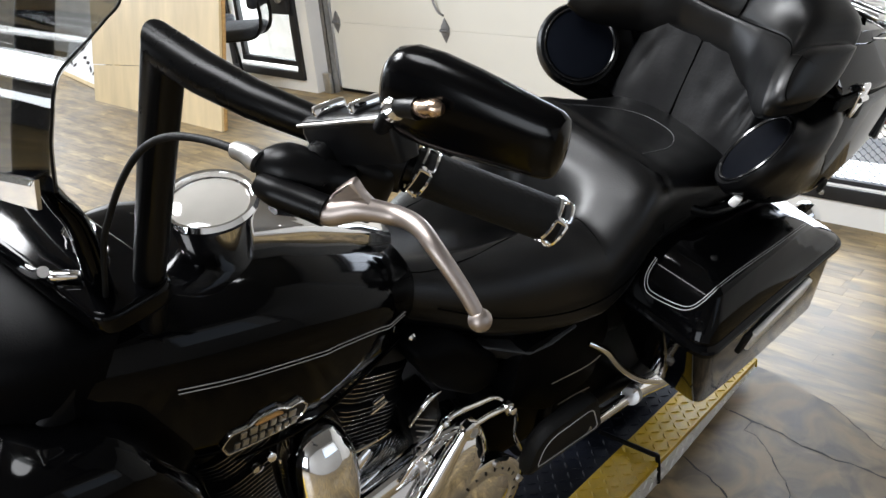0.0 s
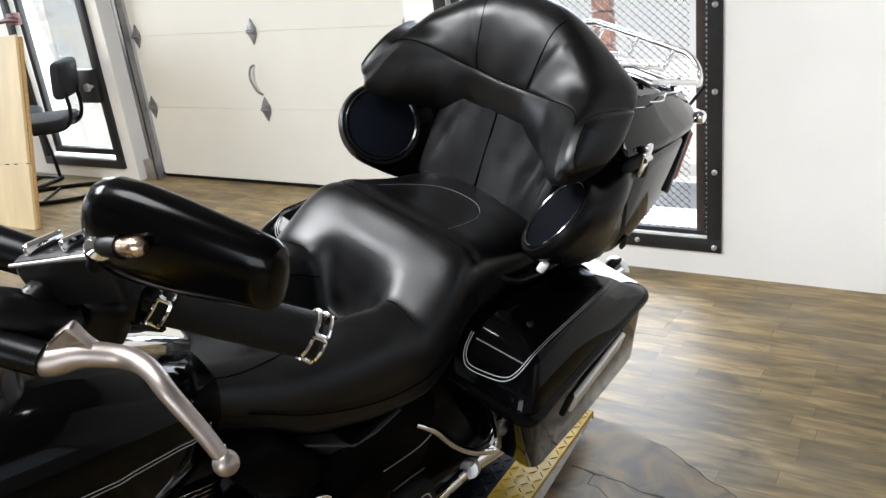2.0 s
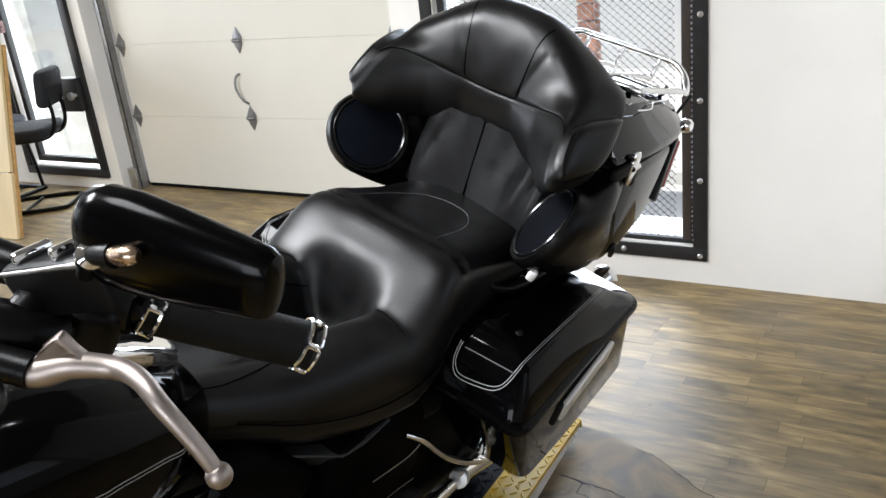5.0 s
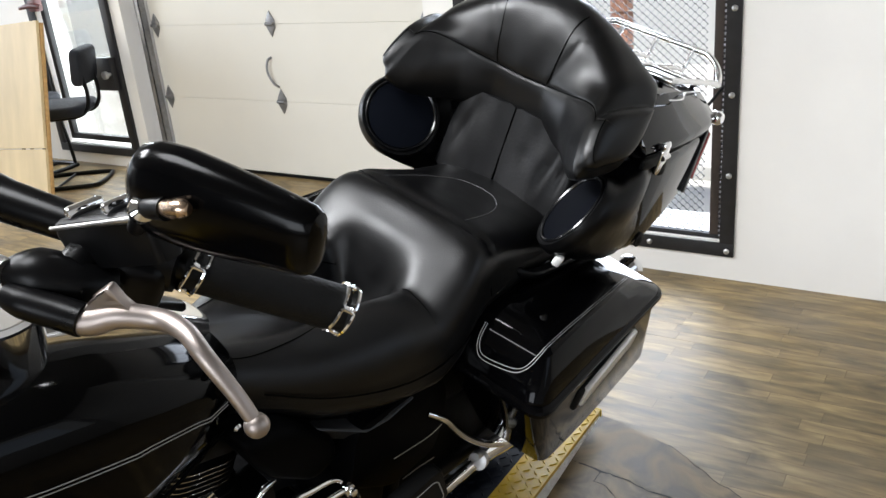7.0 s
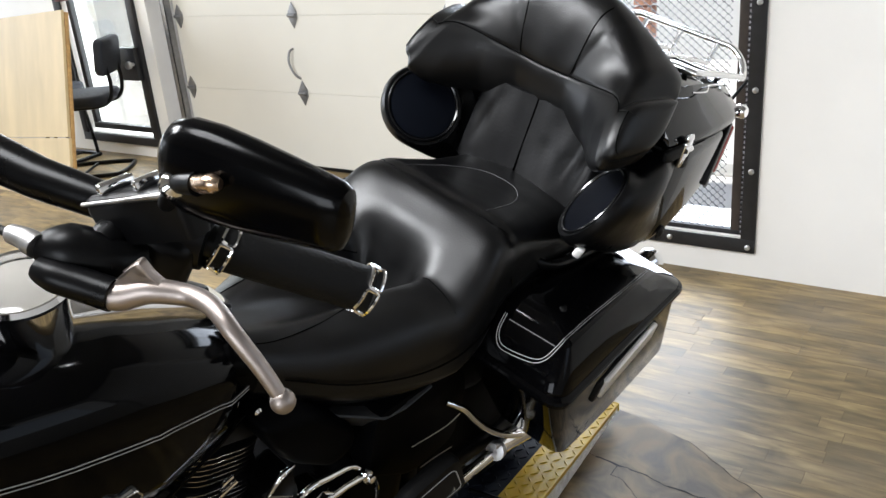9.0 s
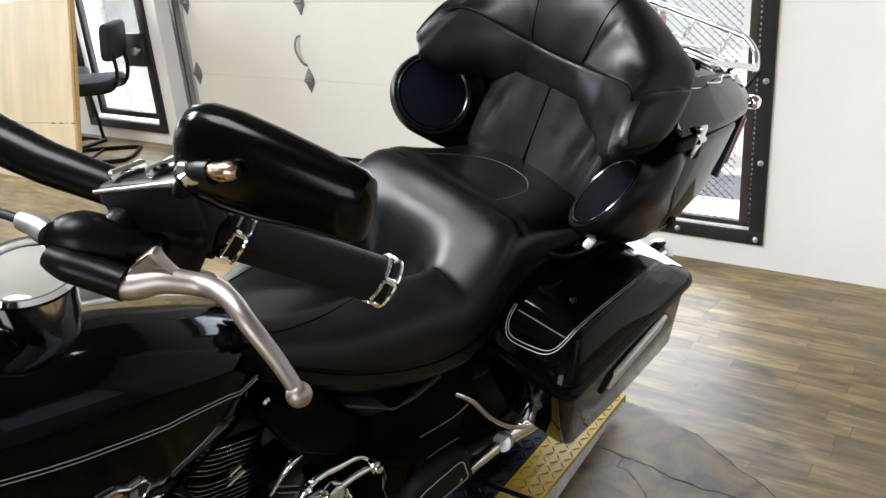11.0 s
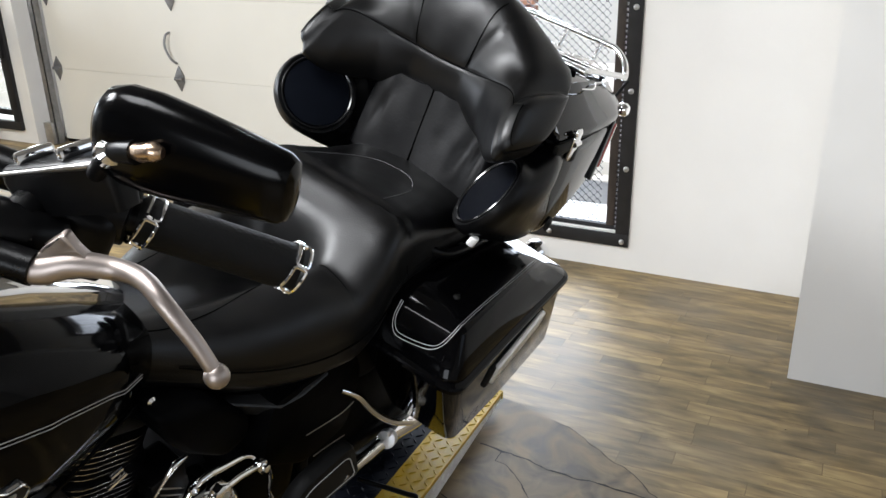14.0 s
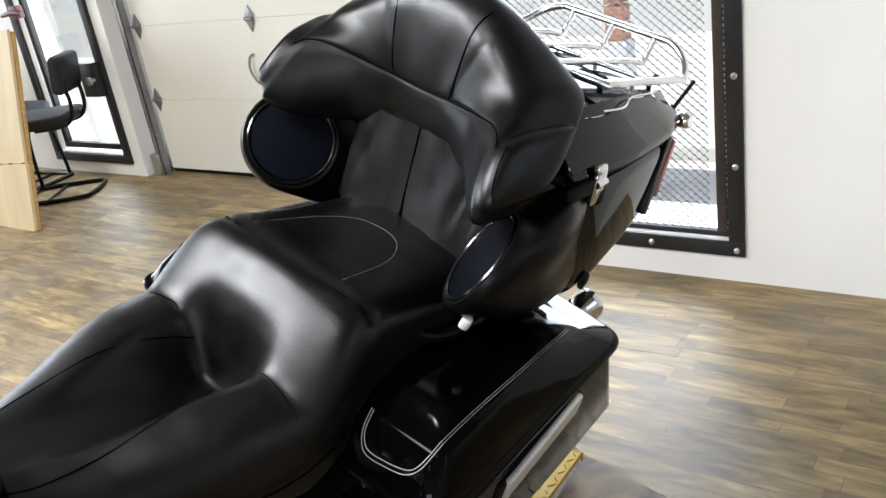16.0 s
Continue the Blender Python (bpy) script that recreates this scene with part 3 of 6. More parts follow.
def office_chair():
    c = thing("office_chair", "dark fabric chair on a black tubular loop base", "chair", pose(-4.84, 3.29, 0, 0, 0, -56), "dark chairs by the glass door")
    part("seat", prism(rounded(0.42, 0.44, 0.08), 0.07, "z", 0.495, 0.025, 3), FABRIC, c)
    part("backrest", moved(prism(rounded(0.34, 0.23, 0.05), 0.06, "y", 0.0, 0.02, 3), pose(0, 0.24, 0.755, -8)), FABRIC, c)
    for s in (-1, 1):
        part("frame_tube", tube([(s * 0.1, 0.245, 0.72), (s * 0.1, 0.26, 0.6), (s * 0.1, 0.24, 0.5), (s * 0.1, 0.17, 0.452), (s * 0.12, 0.0, 0.448)], 0.013, 8), SATIN, c)
        part("leg", tube([(s * 0.12, -0.1, 0.452), (s * 0.14, -0.18, 0.4), (s * 0.15, -0.21, 0.2), (s * 0.16, -0.215, 0.02)], 0.012, 8), SATIN, c)
    part("base_loop", tube([(-0.17, -0.2, 0.014), (-0.1, -0.24, 0.014), (0.1, -0.24, 0.014), (0.17, -0.2, 0.014), (0.17, 0.16, 0.014), (0.1, 0.22, 0.014), (-0.1, 0.22, 0.014), (-0.17, 0.16, 0.014)], 0.014, 8, 5, True), SATIN, c)
    part("cross_bar", tube([(-0.16, -0.05, 0.014), (0.16, -0.05, 0.014)], 0.009, 8, smooth=False), SATIN, c)
    return c


first_chair = office_chair()
copy_thing(first_chair, pose(-5.42, 3.4, 0.0, 0, 0, 96))


# ---- the lift platform ----
PZ = 0.07


def platform():
    p = thing("motorcycle_lift", "low motorcycle lift deck of diamond plate with yellow edges", "lift", pose(-0.975, 0, 0))
    y0, y1, yt, hw, yw = -1.9, 2.02, 1.5, 0.37, 0.104
    low = lambda y, base=0.0: base + max(0, y - yt) / (y1 - yt) * (0.048 - base)
    part("deck", prism([(y0, 0.02), (yt, 0.02), (y1, 0.05), (y1, PZ - 0.003), (y0, PZ - 0.003)], 2 * (hw - yw), "x"), BLUEBLACK, p, "dark diamond plate deck")
    for s in (-1, 1):
        a, b = sorted((s * (hw - yw - 0.001), s * hw))
        part("edge_strip", box(a, b, y0, y1, PZ - 0.012, PZ, 0.002), YELLOW, p, "worn yellow diamond plate strip")
        a, b = sorted((s * (hw - 0.02), s * (hw - 0.003)))
        part("side_plate", prism([(y0, 0.0), (yt, 0.0), (y1, 0.046), (y1, PZ - 0.013), (y0, PZ - 0.013)], b - a, "x", (a + b) / 2), PLATE, p, "bare metal diamond plate side")
    def lozenges(place, nu, nv, pitch):
        v, f = [], []
        for i in range(nu):
            for j in range(nv):
                a = 45 if (i + j) % 2 else -45
                ca, sa = math.cos(radians(a)), math.sin(radians(a))
                cx, cy = (i + 0.5) * pitch, (j + 0.5) * pitch
                b = len(v)
                for u, w, h in ((-0.5, 0, 0), (0, -0.13, 0), (0.5, 0, 0), (0, 0.13, 0), (-0.25, 0, 1), (0.25, 0, 1)):
                    x, y = u * pitch * 0.95, w * pitch
                    v.append(place(cx + x * ca - y * sa, cy + x * sa + y * ca, h * 0.0026))
                f += [(b, b + 1, b + 4), (b + 1, b + 5, b + 4), (b + 1, b + 2, b + 5), (b + 2, b + 3, b + 5), (b + 3, b + 4, b + 5), (b + 3, b, b + 4)]
        me = bpy.data.meshes.new("tread")
        me.from_pydata(v, [], f)
        bm = bmesh.new()
        bm.from_mesh(me)
        bmesh.ops.recalc_face_normals(bm, faces=bm.faces)
        bpy.data.meshes.remove(me)
        return bm

    n = int((y1 - 0.3) / 0.026)
    for s in (-1, 1):
        ob = part("tread", lozenges(lambda u, w, h: (s * (hw - yw) + s * u, y1 - w, PZ + h), 4, n, 0.026), YELLOW, p, "", False)
        ob["kind"] = "stuff"
        ob = part("side_tread", lozenges(lambda u, w, h: (s * (hw - 0.003 + h), y1 - w, low(y1 - w, 0.003) + u * (0.055 - low(y1 - w, 0.003)) / 0.054), 2, n, 0.026), PLATE, p, "", False)
        ob["kind"] = "stuff"
    ob = part("deck_tread", lozenges(lambda u, w, h: (-hw + yw + 0.004 + u, y1 - w, PZ - 0.003 + h), 20, n, 0.026), BLUEBLACK, p, "", False)
    ob["kind"] = "stuff"
    part("end_plate", box(-hw, hw, y1 + 0.0005, y1 + 0.006, 0.044, PZ - 0.0005, 0.001), YELLOW, p)
    return p


platform()
strut = thing("wheel_strut", "thin black steel strut laid over the lift edge", "strut", pose(-0.625, 1.47, 0))
part("rod", tube([(-0.15, 0, 0.085), (-0.003, 0, 0.085), (0.015, 0, 0.08), (0.017, 0, 0.006)], 0.0065, 8, 3), SATIN, strut)


# ---- ceiling lamps, out of view; the two broad ones are added ----
for lx, ly in LAMPS:
    cl = thing("ceiling_lamp", "round white ceiling lamp, out of view", "lamp", pose(lx, ly, 2.999), "ceiling lamps")
    r = LAMP_W[(lx, ly)][1] / 2 + 0.03
    part("housing", lathe([(r - 0.01, -0.05), (r, -0.04), (r, -0.01), (r - 0.02, 0.0)], 36), WHITE, cl)

# ---- outside the gate ----
col = thing("brick_column", "slim orange brick column in the yard behind the gate", "column", pose(-1.2, 3.78, 0.0))
part("base", box(-0.05, 0.05, -0.05, 0.05, -0.06, 0.75, 0.004), WHITE, col, "white painted base")
for k in range(26):
    part("brick", box(-0.04, 0.04, -0.04, 0.04, 0.75 + k * 0.075, 0.75 + k * 0.075 + 0.066, 0.003), BRICK, col)
kerb = thing("yard_kerb", "low grey concrete kerb in the yard", "kerb", pose(-1.0, 4.6, -0.06))
part("stone", box(-1.0, 1.5, 0, 0.12, 0, 0.08, 0.01), CONCRETE, kerb)

# ---- floor pieces ----
rng = random.Random(7)
PW = 0.056
def plank_mesh(length):
    me = bpy.data.meshes.new("plank")
    bm = box(0, length - 0.0008, 0, PW - 0.0004, -0.006, 0.0, 0.0003)
    bm.to_mesh(me)
    bm.free()
    me.materials.append(PLANK)
    return me


LENGTHS = [plank_mesh(v) for v in (0.34, 0.48, 0.62)]
count, rest_v, rest_f = 0, [], []
for r in range(158):
    y = 3.82 - (r + 1) * PW
    if y < -4.95:
        break
    x = -8.3 - rng.random() * 0.7
    while x < 2.68:
        k = rng.choice((0, 1, 2))
        ln = (0.34, 0.48, 0.62)[k]
        if y > 1.75 and -4.7 < x < 1.7 and count < 290:
            ob = new("plank", LENGTHS[k])
            ob.parent = floor
            ob.location = (x, y, 0)
            count += 1
        else:
            end = min(x + ln, 2.69)
            b = len(rest_v)
            rest_v += [(x, y, 0), (end - 0.0015, y, 0), (end - 0.0015, y + PW - 0.0012, 0), (x, y + PW - 0.0012, 0)]
            rest_f.append((b, b + 1, b + 2, b + 3))
        x += ln
me = bpy.data.meshes.new("plank_field")
me.from_pydata(rest_v, [], rest_f)
me.materials.append(PLANK)
field = new("plank_field", me)
field.parent = floor
field["kind"] = "stuff"


def ragged(line):
    """A broken edge through some points, the same wherever it is drawn."""
    out = []
    for a, b in zip(line, line[1:]):
        n = max(1, int(math.hypot(b[0] - a[0], b[1] - a[1]) / 0.012))
        for s in range(n):
            x, y = a[0] + (b[0] - a[0]) * s / n, a[1] + (b[1] - a[1]) * s / n
            w = noise.noise_vector(Vector((x * 11, y * 11, 0.3))) + 0.6 * noise.noise_vector(Vector((x * 34, y * 34, 1.3)))
            out.append((x + w.x * 0.012, y + w.y * 0.012))
    return out


# printed slates, four broken slabs that meet in dark cracks
CRACK_A = [(-0.6, 1.84), (-0.535, 1.835), (-0.478, 1.831), (-0.385, 1.81), (-0.25, 1.8), (-0.1, 1.79), (0.1, 1.7)]
CRACK_B = [(-0.404, 2.03), (-0.27, 1.945), (-0.133, 1.845), (0.1, 1.7)]
CRACK_C = [(-0.75, 1.63), (-0.598, 1.598), (-0.52, 1.565), (-0.454, 1.52), (-0.35, 1.4), (-0.2, 1.3)]
CRACK_D = [(-0.535, 1.835), (-0.531, 1.781), (-0.486, 1.773), (-0.366, 1.66), (-0.28, 1.5), (-0.2, 1.3)]
SLABS = [[(-0.68, 2.12), (-0.5, 2.05)] + CRACK_B + CRACK_A[-2::-1] + [(-0.7, 1.86)],
         [(-0.72, 1.85)] + CRACK_A[:2] + CRACK_D[1:] + CRACK_C[-2::-1],
         CRACK_A[1:] + [(0.45, 1.45), (0.2, 1.25), (-0.2, 1.3)] + CRACK_D[-2:0:-1],
         CRACK_C + [(-0.3, 1.2), (-0.75, 1.25)]]
for slab in SLABS:
    pts = ragged(slab + slab[:1])
    cx, cy = sum(p[0] for p in pts) / len(pts), sum(p[1] for p in pts) / len(pts)
    me = bpy.data.meshes.new("stone")
    bm = ring_loft([[(x - cx, y - cy, -0.003) for x, y in pts], [(x - cx, y - cy, 0.0012) for x, y in pts]])
    bm.to_mesh(me)
    bm.free()
    me.materials.append(SLATE)
    ob = new("stone", me)
    ob.location = (cx, cy, 0)
    ob.parent = floor
for line, wide in ((CRACK_A, 0.0034), (CRACK_B, 0.0014), (CRACK_C, 0.0026), (CRACK_D, 0.0014)):
    pts = ragged(line)
    rows = []
    for i, (x, y) in enumerate(pts):
        a, b = pts[max(i - 1, 0)], pts[min(i + 1, len(pts) - 1)]
        d = Vector((b[0] - a[0], b[1] - a[1])).normalized()
        h = wide * (0.75 + 0.9 * noise.noise(Vector((x * 40, y * 40, 4.0))))
        rows.append([(x - d.y * h, y + d.x * h, 0.0016), (x, y, 0.0019), (x + d.y * h, y - d.x * h, 0.0016), (x, y, 0.0005)])
    part("crack", ring_loft(rows), CRACK, floor, "dark crack between the slates")

# grit on the floor
gv, gf = [], []
for _ in range(330):
    x, y = rng.uniform(-4.5, 1.5), rng.uniform(0.6, 3.75)
    if rng.random() < 0.2:
        x, y = rng.uniform(-1.6, 0.14), 3.19 - abs(rng.gauss(0, 0.05))
    r = rng.choice((0.0012, 0.0016, 0.002, 0.003)) if rng.random() < 0.96 else 0.006
    b = len(gv)
    for k in range(5):
        a = 2 * math.pi * k / 5 + rng.random()
        gv.append((x + r * math.cos(a) * rng.uniform(0.6, 1.3), y + r * math.sin(a), 0.0005))
    gv.append((x, y, r * 0.9))
    gf += [(b + k, b + (k + 1) % 5, b + 5) for k in range(5)]
me = bpy.data.meshes.new("grit")
me.from_pydata(gv, [], gf)
me.materials.append(GRIT)
tagged(new("grit", me), "scattered dark grit and crumbs on the floor", "grit", "", "stuff")

# ---- the motorcycle ----
# It leans on its side stand: x to its left side, y to its rear, z up along the leaning plane.
BIKE = pose(-0.90, 1.4, 0, 0, 17.3, -9)
bike = thing("motorcycle", "black touring motorcycle with leather seat, hard bags and top case", "motorcycle", BIKE)


def curve(xs, ys):
    """A soft curve through a few heights."""
    pts = smooth_line([(x, y, 0) for x, y in zip(xs, ys)], 8)
    px, py = [p.x for p in pts], [p.y for p in pts]
    return lambda v: float(np.interp(v, px, py))


def round_poly(corners, radius, n=5):
    """A closed outline with its corners rounded off."""
    out = []
    k = len(corners)
    for i, c in enumerate(corners):
        c, a, b = Vector(c), Vector(corners[i - 1]), Vector(corners[(i + 1) % k])
        r = radius[i] if isinstance(radius, (tuple, list)) else radius
        p = c + (a - c).normalized() * r
        q = c + (b - c).normalized() * r
        for s in range(n + 1):
            u = s / n
            out.append(tuple(p * (1 - u) ** 2 + c * 2 * u * (1 - u) + q * u * u))
    return out


def inset(outline, d):
    """The outline drawn in by d on all sides (out, if negative)."""
    xs, ys = [p[0] for p in outline], [p[1] for p in outline]
    cx, cy, w, h = (min(xs) + max(xs)) / 2, (min(ys) + max(ys)) / 2, max(xs) - min(xs), max(ys) - min(ys)
    return [(cx + (x - cx) * (1 - 2 * d / w), cy + (y - cy) * (1 - 2 * d / h)) for x, y in outline]


SY = (-0.64, -0.56, -0.48, -0.40, -0.33, -0.27, -0.248, -0.21, -0.175, -0.145, -0.10, -0.05, 0.02, 0.08, 0.15, 0.2)
seat_mid = curve(SY, (0.955, 0.93, 0.906, 0.882, 0.858, 0.834, 0.85, 0.96, 0.998, 1.02, 1.02, 1.004, 0.987, 0.978, 0.97, 0.96))
seat_side = curve(SY, (0.955, 0.938, 0.934, 0.943, 0.946, 0.938, 0.938, 0.97, 1.0, 1.017, 1.017, 1.004, 0.987, 0.978, 0.97, 0.96))
seat_half = curve(SY, (0.075, 0.11, 0.15, 0.182, 0.2, 0.207, 0.207, 0.204, 0.199, 0.192, 0.184, 0.178, 0.173, 0.17, 0.165, 0.16))
seat_drop = curve(SY, (0.06, 0.07, 0.085, 0.1, 0.115, 0.12, 0.12, 0.125, 0.125, 0.12, 0.105, 0.09, 0.08, 0.07, 0.07, 0.07))
seat_low = curve(SY, (0.86, 0.835, 0.808, 0.795, 0.79, 0.792, 0.796, 0.802, 0.815, 0.83, 0.85, 0.86, 0.87, 0.87, 0.87, 0.87))


def seat_top(s, y):
    """Height of the seat at s (-1 to 1 across) and y."""
    a = min(abs(s), 1)
    n = float(np.interp(y, (-0.6, -0.4, -0.25, -0.14, -0.05, 0.1), (2.2, 2.8, 4.2, 5.0, 4.2, 3.0)))
    lobe = (seat_side(y) - seat_mid(y)) / (1 + math.exp(-(a - 0.32) / 0.058))
    welt = -0.007 * math.exp(-((y + 0.128 - 0.02 * a * a) / 0.006) ** 2)
    return seat_mid(y) + lobe + welt - seat_drop(y) * (1 - (1 - a ** n) ** (1 / n)) + 0.0012 * noise.noise(Vector((s * 2.2, y * 14, 3.1)))


def seat_point(x, y, lift=0.0):
    w = seat_half(y)
    s = max(-1, min(1, x / w))
    return (x, y, seat_top(s, y) + lift)


def seam(points, name="seam", mat=None, parent=None, radius=0.001, label=""):
    return part(name, tube(points, radius, 5, 5), mat or SEAM, parent, label)


def seat():
    rings = []
    for y in np.linspace(-0.64, 0.2, 90):
        w, low = seat_half(y), seat_low(y)
        ring = [(s * w, y, seat_top(s, y)) for s in [math.sin(v * math.pi / 2) for v in np.linspace(-1, 1, 61)]]
        zt = seat_top(1, y)
        side = [(w * 1.03, zt - (zt - low) * 0.3), (w * 1.02, zt - (zt - low) * 0.65), (w * 0.96, low)]
        ring += [(x, y, z) for x, z in side] + [(-x, y, z) for x, z in side[::-1]]
        rings.append(ring)
    ob = part("seat", ring_loft(rings), LEATHER, bike, "black leather two-up touring seat", angle=70)
    for s in (-1, 1):
        seam([seat_point(s * x, y, 0.0003) for x, y in ((0.066, -0.25), (0.1, -0.25), (0.13, -0.252), (0.16, -0.255), (0.185, -0.258))], parent=ob)
        seam([seat_point(s * x, y, 0.0003) for x, y in ((0.066, -0.25), (0.076, -0.31), (0.082, -0.39), (0.082, -0.47), (0.072, -0.55), (0.056, -0.6))], parent=ob)
    seam([seat_point(x, -0.128 + 0.5 * x * x, 0.0006) for x in np.linspace(-0.19, 0.19, 15)], parent=ob)
    seam([seat_point(x, y, 0.0006) for x, y in ((-0.1, -0.105), (-0.085, 0.0), (-0.05, 0.058), (0.0, 0.072), (0.05, 0.058), (0.085, 0.0), (0.1, -0.105))], parent=ob, mat=THREAD, radius=0.0007, label="pale stitched line")
    for s in (-1, 1):
        seam([(s * (seat_half(y) * (1.0 + 0.03 * math.sin(math.pi * 0.6)) + 0.0005), y, seat_low(y) + 0.048) for y in np.linspace(-0.56, -0.12, 24)], parent=ob, radius=0.0016)
    # welt where the top panel meets the skirt
    for s in (-1, 1):
        seam([(s * seat_half(y) * 1.015, y, seat_top(1, y) - 0.012) for y in np.linspace(-0.6, 0.12, 30)], "welt", LEATHER, ob, 0.0022)
    return ob


seat()


# wrap-round backrest: a padded sweep whose two arms come forward over the speakers
CX = -0.016
BU = (0.0, 0.2, 0.4, 0.58, 0.74, 0.88, 1.0)
in_x, in_y = curve(BU, (0.0, 0.062, 0.12, 0.166, 0.196, 0.214, 0.224)), curve(BU, (0.168, 0.166, 0.156, 0.141, 0.125, 0.113, 0.106))
out_x, out_y = curve(BU, (0.0, 0.075, 0.147, 0.206, 0.242, 0.256, 0.26)), curve(BU, (0.3, 0.3, 0.296, 0.284, 0.265, 0.245, 0.228))
low_z, top_z = curve(BU, (1.088, 1.088, 1.086, 1.092, 1.112, 1.134, 1.146)), curve(BU, (1.352, 1.346, 1.317, 1.284, 1.262, 1.24, 1.21))
seam_z = curve(BU, (1.194, 1.197, 1.206, 1.217, 1.222, 1.219, 1.206))
SEAM_K = 6


def back_ring(u):
    """Closed section of the backrest at u (-1 to 1 from arm to arm)."""
    a, side = abs(u), math.copysign(1, u)
    zb, zt, zs = low_z(a), top_z(a), seam_z(a)
    h, k = zs - zb, zt - zs
    rows = [(0.5, zb), (0.26, zb - 0.001), (0.13, zb + 0.06 * h), (0.035, zb + 0.24 * h), (-0.03, zb + 0.52 * h), (-0.045, zb + 0.82 * h), (-0.02, zs),
            (-0.01, zs + 0.14 * k), (0.045, zs + 0.45 * k), (0.15, zs + 0.77 * k), (0.32, zs + 0.95 * k), (0.54, zt - 0.001), (0.77, zs + 0.88 * k), (0.95, zs + 0.5 * k), (1.0, zs), (0.97, zb + 0.4 * h), (0.82, zb + 0.08 * h)]
    arm = float(np.interp(a, (0.2, 0.42, 0.62, 0.8), (0, 0.22, 0.72, 1)))
    out = []
    for f, z in rows:
        x, y = in_x(a) + (out_x(a) - in_x(a)) * f, in_y(a) + (out_y(a) - in_y(a)) * f
        x = side * (x + 0.3 * arm * max(0, 1.234 - z))
        out.append(Vector((CX + x, y - 1.02 * arm * max(-0.01, 1.234 - z) - 0.05 * x, z)))
    return smooth_line(out, 4, True)


def backrest():
    us = [0.945 * (math.sin(v * math.pi / 2) * 0.3 + v * 0.7) for v in np.linspace(-1, 1, 97)]
    rings = []
    for u in us:
        ring = back_ring(u)
        if abs(u) < 0.72:  # soft quilting between the upright seams
            for k in range(SEAM_K * 4 + 1, 46):
                f = in_x(abs(u)) - (0.066 + 0.05 * max(0, ring[k].z - 1.2) / 0.12)
                ring[k] = ring[k] + Vector((0, 0.003 * math.exp(-(f / 0.005) ** 2) + 0.0016 * noise.noise(ring[k] * 21), 0))
        g = ring[SEAM_K * 4]
        ring[SEAM_K * 4] = g + Vector((0, 0.0025, 0))
        rings.append(ring)
    # the two ends close in a soft tip
    for end, step in ((0, 1), (-1, -1)):
        ring = rings[end]
        mid = sum(ring, Vector()) / len(ring)
        n = sum(((p - mid).cross(q - mid) for p, q in zip(ring, ring[1:])), Vector()).normalized()
        away = n if n.dot(mid - sum(rings[end + step * 3], Vector()) / len(ring)) > 0 else -n
        caps = [[mid + (p - mid) * k + away * h for p in ring] for k, h in ((0.985, 0.005), (0.955, 0.01), (0.91, 0.0145), (0.85, 0.018), (0.77, 0.021), (0.65, 0.0235), (0.5, 0.025), (0.33, 0.026), (0.16, 0.0265), (0.04, 0.0265))]
        edge = [tuple(mid + (p - mid) * 0.852 + away * 0.0184) for p in ring]
        end_lines.append(edge[7:29])
        rings = caps[::-1] + rings if end == 0 else rings + caps
    return part("backrest", ring_loft(rings), LEATHER, bike, "black leather wrap-round passenger backrest", angle=80)


end_lines = []
back_ob = backrest()
for line in end_lines:
    seam(line[::2], parent=back_ob)


def back_point(u, k):
    """A point of the backrest's skin; k counts rows of the section."""
    p = back_ring(u)
    at = k * 4
    i = int(at)
    q = p[i].lerp(p[(i + 1) % len(p)], at - i)
    mid = sum(p, Vector()) / len(p)
    return tuple(q + (q - mid).normalized() * 0.0008)


seam([back_point(u, SEAM_K) for u in np.linspace(-0.945, 0.945, 35)], parent=back_ob)
for side in (-1, 1):
    seam([back_point(side * (0.2 + 0.08 * f), SEAM_K + 4.2 * f) for f in np.linspace(0, 1, 9)], parent=back_ob)


def lumbar_pad():
    rings = []
    n = 96
    for z in np.linspace(0.95, 1.128, 30):
        f = (z - 0.95) / 0.178
        w = 0.184 - 0.02 * f
        lean = 0.034 * f
        ring = []
        for k in range(n):
            a = 2 * math.pi * k / n
            c, sn = math.cos(a), math.sin(a)
            x = (w if c > 0 else w - 0.026) * math.copysign(abs(c) ** 0.6, c)
            y = 0.17 + 0.042 * math.copysign(abs(sn) ** 0.6, sn) + 0.01 * f + lean
            if sn < 0:
                q = abs(x / w)
                y -= 0.013 * (abs(math.sin(math.pi * min(q, 1))) ** 0.6) + 0.022 * q ** 4
                y += 0.004 * noise.noise(Vector((x * 17, z * 7, 1.7))) + 0.002 * noise.noise(Vector((x * 42, z * 16, 5.2)))
                for fx, slant, depth in ((0.118, 0.25, 0.009), (0.062, -0.35, 0.004), (-0.1, 0.3, 0.006), (0.15, 0.1, 0.007)):
                    y += depth * math.exp(-((x - fx - slant * (z - 1.05)) / 0.009) ** 2) * max(0, 1 - abs(z - 1.05) / 0.07)
            ring.append((CX + x, y, z))
        rings.append(ring)
    ob = part("lumbar_pad", ring_loft(rings), LEATHER_SOFT, bike, "creased black leather lumbar pad", angle=70)
    seam([(CX, 0.1265 + 0.044 * f, 0.955 + 0.172 * f) for f in np.linspace(0, 1, 9)], parent=ob, radius=0.002)


lumbar_pad()


